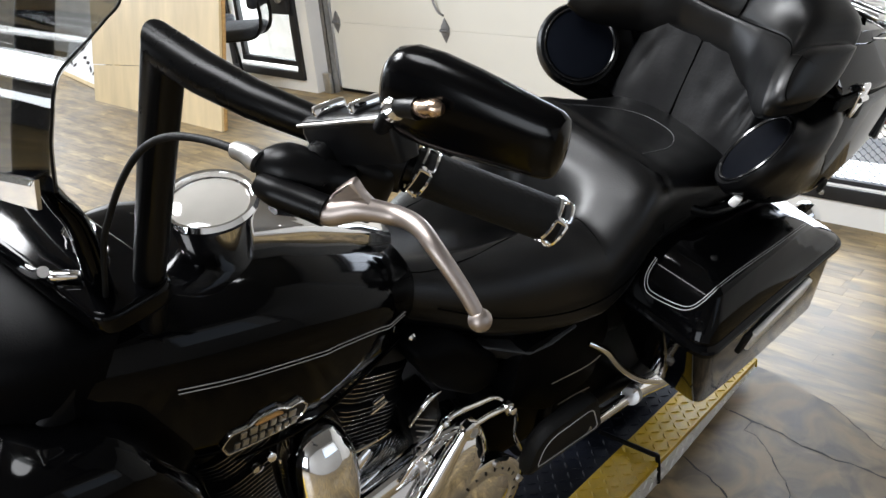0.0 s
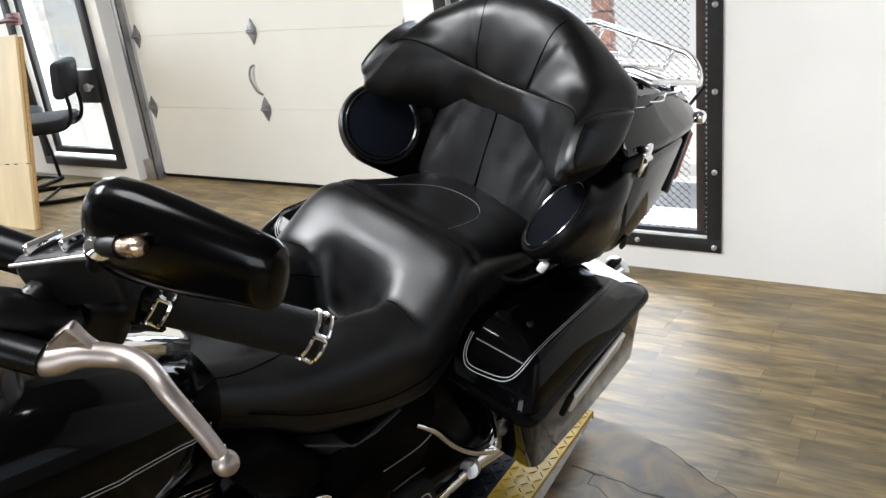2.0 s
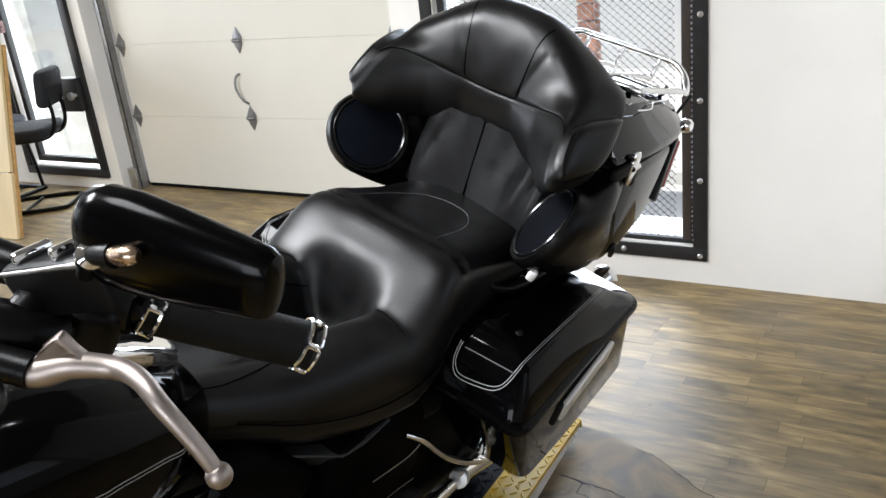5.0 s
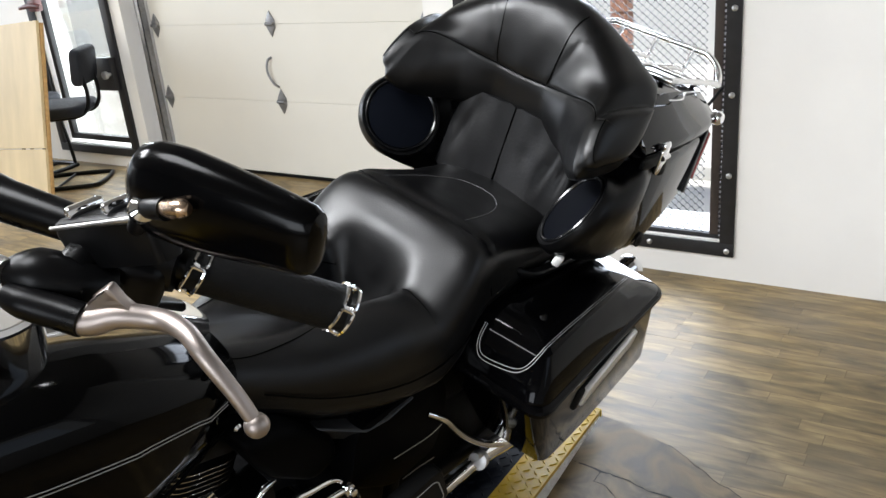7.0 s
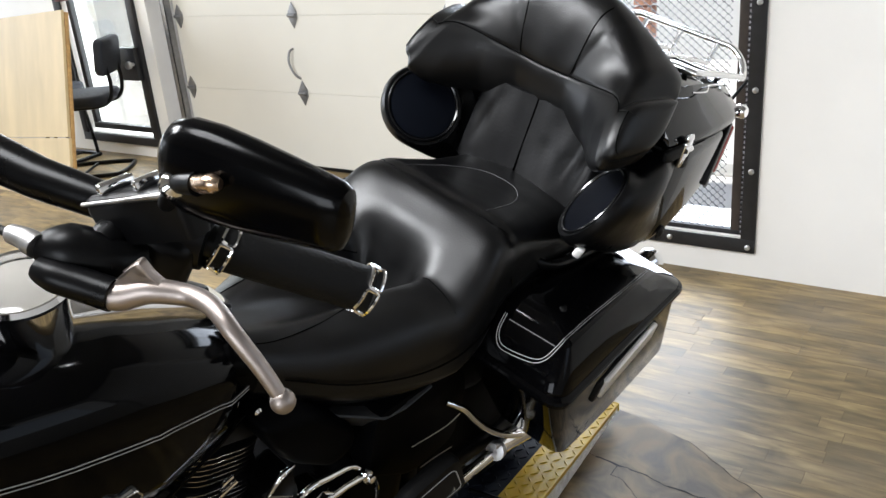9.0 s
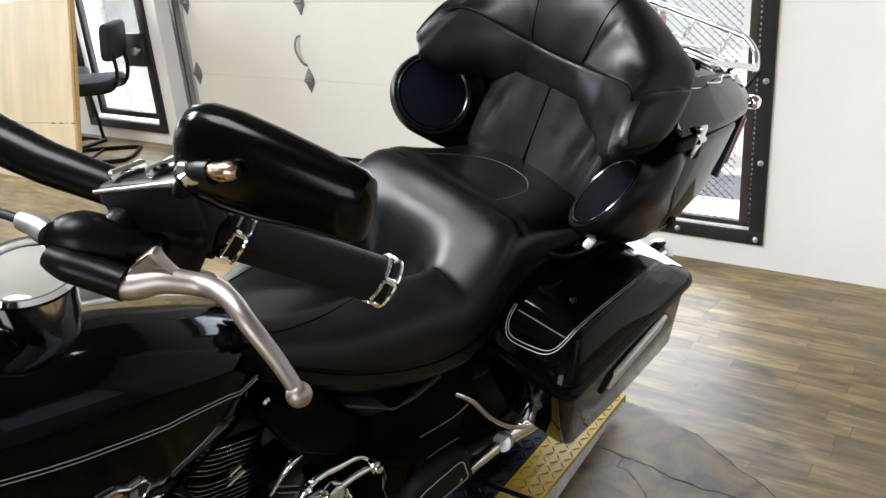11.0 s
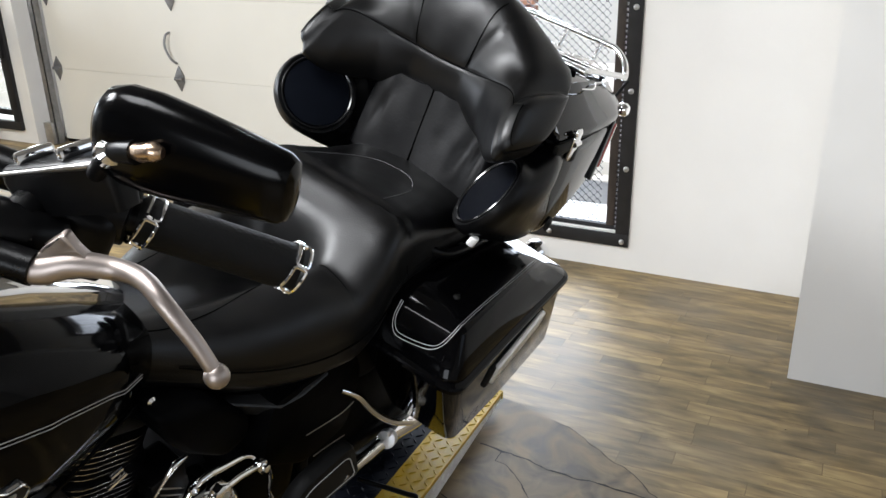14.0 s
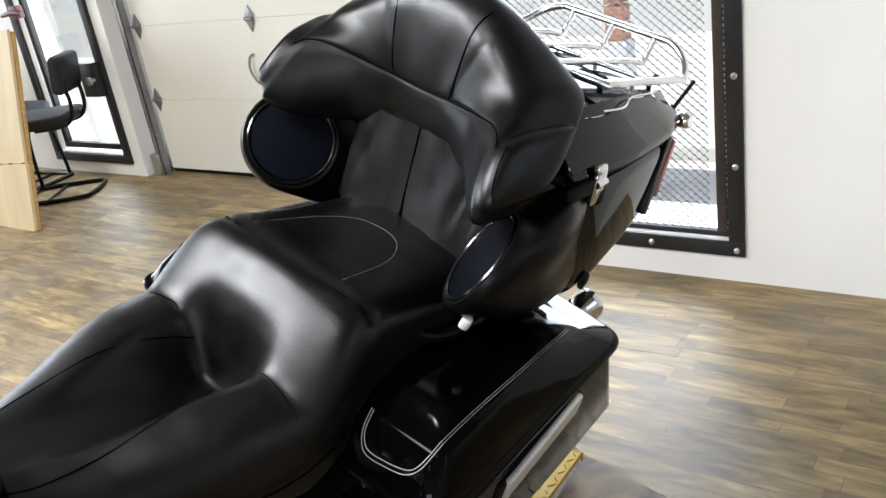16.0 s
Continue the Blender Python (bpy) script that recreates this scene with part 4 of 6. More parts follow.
def super_ring(y, x0, x1, z0, z1, e=0.35, n=44, crown=0.0):
    ring = []
    for k in range(n):
        a = 2 * math.pi * k / n
        c, s = math.cos(a), math.sin(a)
        x = math.copysign(abs(c) ** e, c)
        z = (z0 + z1) / 2 + (z1 - z0) / 2 * math.copysign(abs(s) ** e, s) + (crown * (1 - x * x) if s > 0 else 0)
        ring.append(((x0 + x1) / 2 + (x1 - x0) / 2 * x, y, z))
    return ring


# top case
pack = part("top_case", ring_loft([super_ring(y, -w, w, z0, z1, 0.2) for y, w, z0, z1 in
       ((0.2, 0.22, 0.91, 1.09), (0.204, 0.25, 0.885, 1.118), (0.262, 0.262, 0.882, 1.112), (0.32, 0.264, 0.892, 1.104), (0.4, 0.258, 0.915, 1.096), (0.52, 0.24, 0.942, 1.08), (0.6, 0.216, 0.945, 1.07), (0.645, 0.18, 0.965, 1.064), (0.655, 0.12, 0.98, 1.05))]), GLOSS, bike, "gloss black hard top case with chrome latches")
def lid_ring(y, w, wt, z0, z1, crown):
    """Section of the case lid: upright lip, sloping side, low crown."""
    half = [(w - 0.004, z0), (w, z0 + 0.004), (w, z0 + 0.014), (w - 0.003, z0 + 0.02)]
    half += [(w - 0.003 + (wt - w) * f, z0 + 0.02 + (z1 - z0 - 0.02) * f) for f in (0.3, 0.6, 0.9, 0.97)]
    half += [(wt * f, z1 + crown * (1 - f * f)) for f in (0.985, 0.93, 0.8, 0.6, 0.35)]
    return [(x, y, z) for x, z in half] + [(0, y, z1 + crown)] + [(-x, y, z) for x, z in half[::-1]]


part("lid", ring_loft([lid_ring(*r) for r in ((0.2, 0.25, 0.19, 1.128, 1.19, 0.0), (0.204, 0.262, 0.204, 1.122, 1.204, 0.006), (0.24, 0.267, 0.21, 1.121, 1.21, 0.012), (0.33, 0.27, 0.214, 1.113, 1.205, 0.014), (0.4, 0.266, 0.21, 1.105, 1.193, 0.014),
       (0.52, 0.249, 0.196, 1.09, 1.163, 0.012), (0.6, 0.226, 0.176, 1.08, 1.138, 0.01), (0.64, 0.196, 0.155, 1.076, 1.118, 0.006), (0.656, 0.16, 0.13, 1.078, 1.1, 0.002))]), GLOSS, pack, angle=35)
part("lid_seal", ring_loft([super_ring(y, -w, w, z - 0.006, z + 0.006, 0.3) for y, w, z in ((0.203, 0.25, 1.122), (0.262, 0.266, 1.117), (0.4, 0.261, 1.101), (0.52, 0.243, 1.085), (0.6, 0.218, 1.075), (0.648, 0.18, 1.069))]), RUBBER, pack, "black rubber seal")
# raised emblem panel line on the lid
part("lid_trim", tube([(0.235, 0.3, 1.207), (0.236, 0.36, 1.196), (0.215, 0.42, 1.189), (0.205, 0.5, 1.169), (0.19, 0.56, 1.153)], 0.0016, 6), CHROME, pack, "fine chrome trim line")
for s in (-1, 1):
    part("latch", joined(moved(prism(rounded(0.03, 0.058, 0.008), 0.007, "x", 0, 0.002), pose(s * 0.274, 0.256, 1.108, 0, s * 4, 0)),
                 moved(block((0.012, 0.026, 0.014), (0, 0, 0), 0.004), pose(s * 0.276, 0.252, 1.142, 0, s * -18, 0)), moved(tube([(0, -0.012, 0), (0, 0.012, 0)], 0.006, 12, smooth=False), pose(s * 0.279, 0.256, 1.118))), CHROME, pack, "chrome over-centre latch")
    part("latch_strap", joined(block((0.012, 0.075, 0.026), (s * 0.269, 0.222, 1.114), 0.005), block((0.014, 0.02, 0.03), (s * 0.27, 0.27, 1.088), 0.004)), RUBBER, pack, "black rubber latch strap")
    part("knob", moved(lathe([(0.012, 0), (0.016, 0.006), (0.016, 0.02), (0.011, 0.026)], 16), pose(s * 0.205, 0.64, 1.078, 0, s * 80, 0)), CHROME, pack, "round chrome lock")
    part("side_lamp", moved(block((0.01, 0.035, 0.15), (0, 0, 0), 0.004), pose(s * 0.236, 0.535, 1.01, -28, 0, s * 12)), SATIN, pack, "dark bezel of the tail lamp")
    part("tail_lens", moved(block((0.012, 0.02, 0.11), (0, 0, 0), 0.004), pose(s * 0.232, 0.566, 1.012, -28, 0, s * 12)), RED, pack, "red tail lamp lens")
    part("recess", moved(lathe([(0.016, 0), (0.016, 0.003), (0.01, 0.003), (0.006, 0.006)], 14), pose(s * 0.263, 0.29, 0.91, 0, s * 90, 0)), RUBBER, pack)
part("antenna", tube([(0.155, 0.69, 1.04), (0.168, 0.755, 1.11)], 0.004, 8, smooth=False), RUBBER, bike, "short black rubber aerial")
part("aerial_mount", block((0.02, 0.09, 0.012), (0.15, 0.665, 1.035), 0.003), SATIN, bike)


# speaker pods: a round mouth that swells back into the front of the top case
def pod(s):
    c = Vector((CX + s * 0.229, 0.077 - s * 0.012, 1.036))
    n = Vector((-s * 0.665, -0.47, 0.585)).normalized()
    across = Vector((0, 0, 1)).cross(n).normalized()
    up = n.cross(across)
    k = 48
    mouth = lambda r, h: [c + n * h + (across * math.cos(2 * math.pi * i / k) + up * math.sin(2 * math.pi * i / k) * 1.02) * r for i in range(k)]
    # the rear end: a rounded upright panel against the case
    rear = []
    for i in range(k):
        a = 2 * math.pi * i / k
        d = across * math.cos(a) + up * math.sin(a)
        q, w = d.x, d.z
        l = math.hypot(q, w)
        rear.append(Vector((s * 0.168 + q / l * (0.094 * (1 + 0.28 * (2 * abs(q * w) / l ** 2) ** 2)), 0.248, 1.008 + w / l * (0.112 * (1 + 0.28 * (2 * abs(q * w) / l ** 2) ** 2)))))
    rim = mouth(0.0885, -0.02)
    rings = [mouth(0.0765, -0.001), mouth(0.08, 0.0025), mouth(0.084, 0.002), mouth(0.0872, -0.006), rim]
    for f in (0.1, 0.22, 0.36, 0.52, 0.7, 0.86, 1.0):
        swell = 0.012 * math.sin(math.pi * min(f * 1.15, 1))
        ring = []
        for p, q in zip(rim, rear):
            v = p.lerp(q, f)
            o = p - c
            o -= n * o.dot(n)
            v += o.normalized() * swell - n * (0.02 * math.sin(math.pi * f))
            ring.append(v)
        rings.append(ring)
    p = part("speaker_pod", ring_loft(rings), SATIN, bike, "satin black speaker pod under the backrest arm", angle=60)
    ring_m = Matrix.Translation(c) @ Matrix((across, up, n)).transposed().to_4x4()
    part("trim_ring", moved(lathe([(0.0705, -0.003), (0.072, 0.003), (0.075, 0.0048), (0.0775, 0.003), (0.0782, -0.004)], 56), ring_m), POD_RING, p, "polished black trim ring")
    part("grille", moved(lathe([(0.0712, -0.0015), (0.07, 0.001), (0.05, 0.0026), (0.025, 0.0036), (0.001, 0.004)], 48), ring_m), GRILLE, p, "black speaker mesh with reflected sky blue put in its tint")
    for a in (35, 155, 275):
        part("ring_screw", moved(lathe([(0.0024, 0), (0.0024, 0.0012), (0.001, 0.0018)], 10), ring_m @ pose(0.0685 * math.cos(radians(a)), 0.0685 * math.sin(radians(a)), 0.001)), SATIN, p)
    part("socket", moved(lathe([(0.014, 0), (0.014, 0.003), (0.009, 0.004), (0.009, 0.0), (0.004, 0.001), (0.003, 0.009)], 20), pose(s * 0.2575, 0.178, 0.972, 0, s * 78, 0)), RUBBER, p, "black rubber headset socket")


pod(1)
pod(-1)

# luggage rack
RZ = lambda y: 1.237 - 0.245 * (y - 0.3)
rack_line = [(-0.2, 0.37, RZ(0.37)), (-0.17, 0.345, RZ(0.345)), (0.17, 0.345, RZ(0.345)), (0.2, 0.37, RZ(0.37)), (0.2, 0.43, RZ(0.43)), (0.196, 0.6, RZ(0.6)), (0.19, 0.655, 1.148), (0.165, 0.69, 1.168), (0.13, 0.705, 1.184), (0.09, 0.708, 1.186)]
rack_line += [(-x, y, z) for x, y, z in rack_line[::-1][:-4]]
rack = part("luggage_rack", tube(rack_line, 0.0072, 10, 5, True), RACK, bike, "chrome tubular luggage rack")
for x in (-0.1, -0.005, 0.09):
    part("rack_rail", tube([(x, 0.345, RZ(0.345)), (x, 0.45, RZ(0.45)), (x, 0.63, RZ(0.63)), (x, 0.672, 1.142), (x, 0.69, 1.16), (x, 0.708, 1.186)], 0.0058, 10, 5), RACK, rack)
for x in (-0.15, 0.15):
    for y in (0.4, 0.58):
        part("rack_foot", tube([(x, y, RZ(y) - 0.045), (x * 1.15, y, RZ(y))], 0.006, 8, smooth=False), SATIN, rack)
part("rack_bar", tube([(-0.196, 0.5, RZ(0.5)), (0.196, 0.5, RZ(0.5))], 0.005, 10, smooth=False), RACK, rack)


# saddlebags
def saddlebag(s, back=0.0):
    radii = (0.03, 0.045, 0.12, 0.04, 0.03)
    rim = round_poly([(0.14, -0.207), (0.394, -0.205), (0.363, 0.06), (0.333, 0.352), (0.13, 0.365)], radii, 8)
    crown = round_poly([(0.16, -0.158), (0.347, -0.15), (0.328, 0.06), (0.292, 0.27), (0.15, 0.285)], (0.03, 0.022, 0.1, 0.025, 0.03), 8)
    foot = round_poly([(0.16, -0.005), (0.326, 0.0), (0.324, 0.14), (0.298, 0.462), (0.14, 0.47)], (0.03, 0.03, 0.12, 0.03, 0.03), 8)
    rim_z = lambda y: 0.797 - 0.035 * (y + 0.16)
    top_z = curve((-0.17, -0.155, -0.13, -0.09, -0.02, 0.1, 0.19, 0.25, 0.29), (0.87, 0.8755, 0.8815, 0.8855, 0.887, 0.881, 0.866, 0.845, 0.822))

    def mixed(f, lift, d=0.0):
        return [(s * (a[0] * (1 - f) + b[0] * f), a[1] * (1 - f) + b[1] * f, (rim_z(a[1]) + lift) * (1 - f) + top_z(b[1]) * f) for a, b in zip(inset(rim, d), crown)]

    rings = [mixed(0, -0.002, 0.012), mixed(0, -0.001, 0.001), mixed(0, 0.003, -0.003), mixed(0, 0.01, -0.0035), mixed(0, 0.014, -0.001), mixed(0, 0.016, 0.005), mixed(0, 0.017, 0.008), mixed(0.04, 0.02, 0.007), mixed(0.5, 0.022, 0.003), mixed(0.94, 0.02), mixed(0.985, 0.006), mixed(1, 0.001)]
    for d, h in ((0.006, 0.0012), (0.014, 0.0024), (0.03, 0.0036), (0.06, 0.0044), (0.075, 0.0047)):
        rings.append([(s * x, y, top_z(y) + h) for x, y in inset(crown, d)])
    body = []
    for f, d in ((1, 0.02), (0.975, 0.004), (0.94, 0.0), (0.5, 0.0), (0.1, 0.0), (0, 0.004)):
        a, b = inset(rim, 0.012 + d), inset(foot, d)
        body.append([(s * (p[0] * (1 - f) + q[0] * f), p[1] * (1 - f) + q[1] * f, rim_z(p[1]) * (1 - f) + (0.495 + 0.075 * max(0, q[1])) * f) for p, q in zip(a, b)])
    b = part("saddlebag", ring_loft(body), PAINT, bike, "gloss black hard saddlebag with silver pinstripe", angle=30)
    part("lid", ring_loft(rings), PAINT, b, "gloss black lid", angle=28)
    part("latch", moved(block((0.012, 0.228, 0.046), (0, 0, 0), 0.004), pose(s * 0.368, 0.075, 0.757, 2.0, s * 8, s * 7.4)), PLATE, b, "brushed silver latch bar")
    part("latch_base", moved(block((0.012, 0.25, 0.052), (0, 0, 0), 0.004), pose(s * 0.361, 0.072, 0.753, 2.0, s * 8, s * 7.4)), RUBBER, b)
    def on(x, y):
        """On the lid's top, or on its front slope ahead of that."""
        if y > -0.155:
            return (s * x, y, top_z(y) + 0.0034)
        f = (y + 0.2) / 0.045
        return (s * x, y - 0.0015, 0.82 + (0.877 - 0.82) * f)

    for d in (0.0, 0.0042):
        line = [(0.214 + d, -0.15), (0.218 + d, -0.168), (0.228 + d * 0.8, -0.181 + d * 0.6), (0.246 + d * 0.3, -0.187 + d), (0.285, -0.184 + d), (0.312 - d * 0.2, -0.179 + d), (0.327 - d, -0.168 + d * 0.4), (0.333 - d, -0.15), (0.331 - d, -0.13)]
        part("pinstripe", tube([on(x, y) for x, y in line], 0.0007, 5, 4), STRIPE, b, "thin silver pinstripe")
    for d in (0.0, 0.004):
        part("pinstripe", tube([on(x - d, y) for x, y in ((0.331, -0.13), (0.327, -0.06), (0.318, 0.06), (0.307, 0.15), (0.294, 0.22))], 0.0003, 4, 5), STRIPE, b, "faint silver line")
    b.location = (0, back, -0.035 if back else 0)
    return b


saddlebag(1)
saddlebag(-1, 0.045)
for s in (-1, 1):
    part("turn_signal", moved(lathe([(0.012, -0.05), (0.03, -0.03), (0.033, 0.0), (0.02, 0.008), (0.001, 0.01)], 20), pose(s * 0.2, 0.455, 0.735, -90)), CHROME, bike, "chrome turn signal")
    bracket = part("pack_bracket", tube([(s * 0.14, -0.02, 0.92), (s * 0.19, 0.03, 0.895), (s * 0.18, 0.3, 0.86)], 0.01, 10), SATIN, bike, "black bracket under the top case")
    if s > 0:
        part("bracket_stud", moved(block((0.016, 0.014, 0.026), (0, 0, 0), 0.005, 3), pose(0.238, 0.012, 0.958, 10, 20, 20)), WHITE, bracket, "pale plastic stud")
part("fender_rail", tube([(0.15, -0.115, 0.845), (0.157, -0.105, 0.862), (0.161, -0.04, 0.871), (0.168, 0.05, 0.882), (0.175, 0.1, 0.886)], 0.0017, 8), STRIPE, bike, "thin pale rail beside the bag")

# rear fender and tail
part("rear_fender", ring_loft([[(w * math.cos(a), y0 + r * math.sin(t), z0 + r * math.cos(t)) for (w, r) in ((0.1, 0.33), (0.1, 0.36), (0.075, 0.4), (0.03, 0.412), (-0.03, 0.412), (-0.075, 0.4), (-0.1, 0.36), (-0.1, 0.33)) for a in (0 if w > 0 else 0,)] for y0, z0 in ((0.22, 0.4),) for t in np.linspace(-1.0, 1.9, 30)]), PAINT, bike, "gloss black rear fender")


def wheel(y, steer, r=0.325, tw=0.062):
    hub = Matrix.Translation((0, y, 0.073 + r)) @ pose(0, 0, 0, 0, 0, steer)
    prof = [(tw * math.cos(a), (r - 0.055) + 0.055 * (0.5 + 0.5 * math.sin(a)) if math.sin(a) > -0.2 else r - 0.075) for a in np.linspace(0, 2 * math.pi, 20)[:-1]]
    tyre = ring_loft([[(x, q * math.cos(t), q * math.sin(t)) for x, q in prof] for t in np.linspace(0, 2 * math.pi, 49)], True, False)
    bmesh.ops.remove_doubles(tyre, verts=tyre.verts, dist=1e-5)
    w = part("wheel", moved(lathe([(0.03, -0.07), (0.06, -0.05), (0.05, 0.0), (0.06, 0.05), (0.03, 0.07)], 20), pose(0, 0, 0, 0, 90, 0)), SATIN, bike)
    w.matrix_basis = hub
    part("tyre", tyre, RUBBER, w, "black road tyre")
    part("rim", tube([(0, (r - 0.075) * math.cos(a), (r - 0.075) * math.sin(a)) for a in np.linspace(0, 2 * math.pi, 41)[:-1]], 0.03, 8, 1, True), SATIN, w)
    for k in range(9):
        a = 2 * math.pi * k / 9
        part("spoke", tube([(0, 0.04 * math.cos(a), 0.04 * math.sin(a)), (0, (r - 0.08) * math.cos(a), (r - 0.08) * math.sin(a))], 0.011, 6, smooth=False), SATIN, w)


wheel(0.22, 0)
wheel(-1.42, 28)

# ---- tank and its console ----
tank_rows = ((-1.2, 0.05, 0.97, 1.05), (-1.17, 0.1, 0.9, 1.085), (-1.08, 0.15, 0.835, 1.105), (-0.95, 0.172, 0.805, 1.1), (-0.8, 0.168, 0.8, 1.065), (-0.68, 0.145, 0.825, 1.015), (-0.6, 0.1, 0.85, 0.975), (-0.57, 0.05, 0.865, 0.93))
tank = part("fuel_tank", ring_loft([super_ring(y, -w, w, z0, z1, 0.62, 64) for y, w, z0, z1 in tank_rows]), PAINT, bike, "gloss black teardrop fuel tank with pinstripe")


def tank_side(y, z):
    """Half width of the tank at y and height z."""
    ys = [r[0] for r in tank_rows]
    w, z0, z1 = (float(np.interp(y, ys, [r[k] for r in tank_rows])) for k in (1, 2, 3))
    q = min(abs((z - (z0 + z1) / 2) / ((z1 - z0) / 2)), 0.999)
    return w * (1 - q ** (2 / 0.62)) ** 0.31


for d in (0, 0.006):
    part("pinstripe", tube([(tank_side(y, z + d) + 0.0012, y, z + d) for y, z in zip(np.linspace(-1.0, -0.63, 40), np.interp(np.linspace(-1.0, -0.63, 40), (-1.05, -0.95, -0.91, -0.85, -0.78, -0.7, -0.62), (1.012, 0.998, 0.987, 0.974, 0.96, 0.938, 0.905)))], 0.0007, 5, 2), STRIPE, tank, "thin silver pinstripe")


def badge():
    """Winged tank badge: chrome rim round a dark field with two rows of raised bars under an amber arch."""
    place = Matrix(((0, 0, 1, tank_side(-0.89, 0.88) - 0.001), (1, 0, 0, -0.891), (0, 1, 0, 0.882), (0, 0, 0, 1))) @ pose(0, 0, 0, 9, 0, -1.5)
    outer = round_poly([(-0.058, -0.024), (-0.02, -0.026), (0.03, -0.024), (0.055, -0.008), (0.06, 0.012), (0.05, 0.026), (0.03, 0.022), (0.016, 0.033), (-0.016, 0.033), (-0.03, 0.021), (-0.055, 0.023), (-0.067, 0.002)], 0.006, 3)
    b = part("tank_badge", moved(ring_loft([[(x, y, z) for x, y in inset(outer, d)] for d, z in ((0, -0.004), (0, 0.004), (0.0015, 0.0052))]), place), CHROME, bike, "chrome tank badge with raised bars")
    part("badge_field", moved(ring_loft([[(x, y, z) for x, y in inset(outer, 0.0032)] for z in (0.004, 0.0056)]), place), SATIN, b)
    part("badge_rim", moved(tube([(x, y, 0.0055) for x, y in inset(outer, 0.001)], 0.0016, 6, 1, True), place), CHROME, b)
    part("badge_arch", moved(prism(round_poly([(-0.022, 0.02), (0.022, 0.02), (0.013, 0.0285), (-0.013, 0.0285)], 0.003, 3), 0.003, "z", 0.0065), place), ORANGE, b, "faded amber arch")
    for y, n, x0, x1 in ((0.0085, 6, -0.044, 0.042), (-0.0115, 8, -0.05, 0.046)):
        w = (x1 - x0) / n
        for k in range(n):
            x = x0 + (k + 0.5) * w
            part("badge_bar", moved(block((w * (0.74 if k % 3 else 0.6), 0.0145 if k % 2 else 0.0125, 0.003), (x, y + (0.001 if k % 2 else 0.0), 0.0066), 0.0008), place @ pose(0, 0, 0, 0, 0, -2)), SILVER, b)


badge()
part("tank_bolt", moved(lathe([(0.006, 0), (0.007, 0.003), (0.004, 0.007)], 12), pose(0.128, -0.622, 0.868, 0, 90, 0)), CHROME, tank, "chrome bolt at the rear of the tank")
part("tank_flange", tube([(0.149, -0.93, 0.818), (0.15, -0.86, 0.812), (0.147, -0.8, 0.815), (0.14, -0.745, 0.83), (0.128, -0.69, 0.842), (0.11, -0.63, 0.85)], [0.002, 0.003, 0.003, 0.003, 0.003, 0.002], 8), PAINT, tank, "thin gloss flange along the lower edge")
cup = part("gauge_cup", moved(lathe([(0.034, -0.13), (0.042, -0.08), (0.051, -0.02), (0.053, -0.008), (0.058, -0.006), (0.06, 0.0), (0.057, 0.006), (0.053, 0.005), (0.051, -0.002)], 40), pose(0.04, -0.888, 1.162, 6)), CHROME, bike, "chrome gauge housing on the tank")
part("gauge_face", moved(lathe([(0.052, -0.004), (0.042, 0.001), (0.02, 0.003), (0.001, 0.0035)], 40), pose(0.04, -0.888, 1.162, 6)), GAUGE, cup, "pale glossy gauge face")
# added matt black piece that hides the west lamp's reflection in the tank front
part("added_dark_cover", ring_loft([super_ring(y, -w, w, z0, z1, 0.55, 36) for y, w, z0, z1 in ((-1.215, 0.04, 1.0, 1.05), (-1.19, 0.1, 0.97, 1.092), (-1.13, 0.135, 0.95, 1.116), (-1.07, 0.142, 0.95, 1.12), (-1.035, 0.12, 0.96, 1.113), (-1.025, 0.06, 1.0, 1.104))]), PLASTIC, bike, "matt black cover added over the tank front to hide a reflection")
console = part("console", ring_loft([super_ring(y, -w, w, z0, z1, 0.3, 28) for y, w, z0, z1 in ((-0.86, 0.03, 1.04, 1.1), (-0.84, 0.05, 1.03, 1.104), (-0.75, 0.052, 1.0, 1.078), (-0.66, 0.046, 0.97, 1.035), (-0.6, 0.035, 0.94, 0.995), (-0.585, 0.015, 0.94, 0.98))]), CHROME, bike, "chrome console on the tank")
part("console_pad", ring_loft([super_ring(y, -w, w, z0, z1, 0.4, 20) for y, w, z0, z1 in ((-0.78, 0.012, 1.07, 1.094), (-0.74, 0.02, 1.06, 1.085), (-0.66, 0.016, 1.02, 1.044), (-0.62, 0.008, 1.0, 1.018))]), SATIN, console, "dark console inlay")

# ---- handlebar and controls, turned to the left ----
GA, GB = Vector((0.42, -0.893, 1.426)), Vector((0.498, -0.816, 1.398))
part("handlebar", tube([(0.112, -1.0, 1.06), (0.125, -1.0, 1.16), (0.208, -0.991, 1.454), (0.25, -0.978, 1.448), (0.298, -0.96, 1.443), (0.345, -0.94, 1.442), (0.39, -0.915, 1.436), tuple(GA), tuple(GB)], [0.0168, 0.017, 0.0185, 0.0178, 0.0158, 0.0142, 0.0135, 0.013, 0.013], 28, 1, smooth=False), BAR, bike, "thick black high handlebar")
part("handlebar", tube([(-0.085, -1.065, 1.05), (-0.1, -1.05, 1.14), (-0.12, -1.03, 1.22), (-0.12, -1.009, 1.307), (-0.12, -0.996, 1.371), (-0.132, -0.988, 1.43), (-0.16, -0.995, 1.455), (-0.22, -1.02, 1.455), (-0.32, -1.06, 1.44), (-0.42, -1.05, 1.41)], [0.0205, 0.0205, 0.0205, 0.0205, 0.0205, 0.0205, 0.02, 0.018, 0.015, 0.018], 24, 1, smooth=False), BAR, bike, "thick black high handlebar")
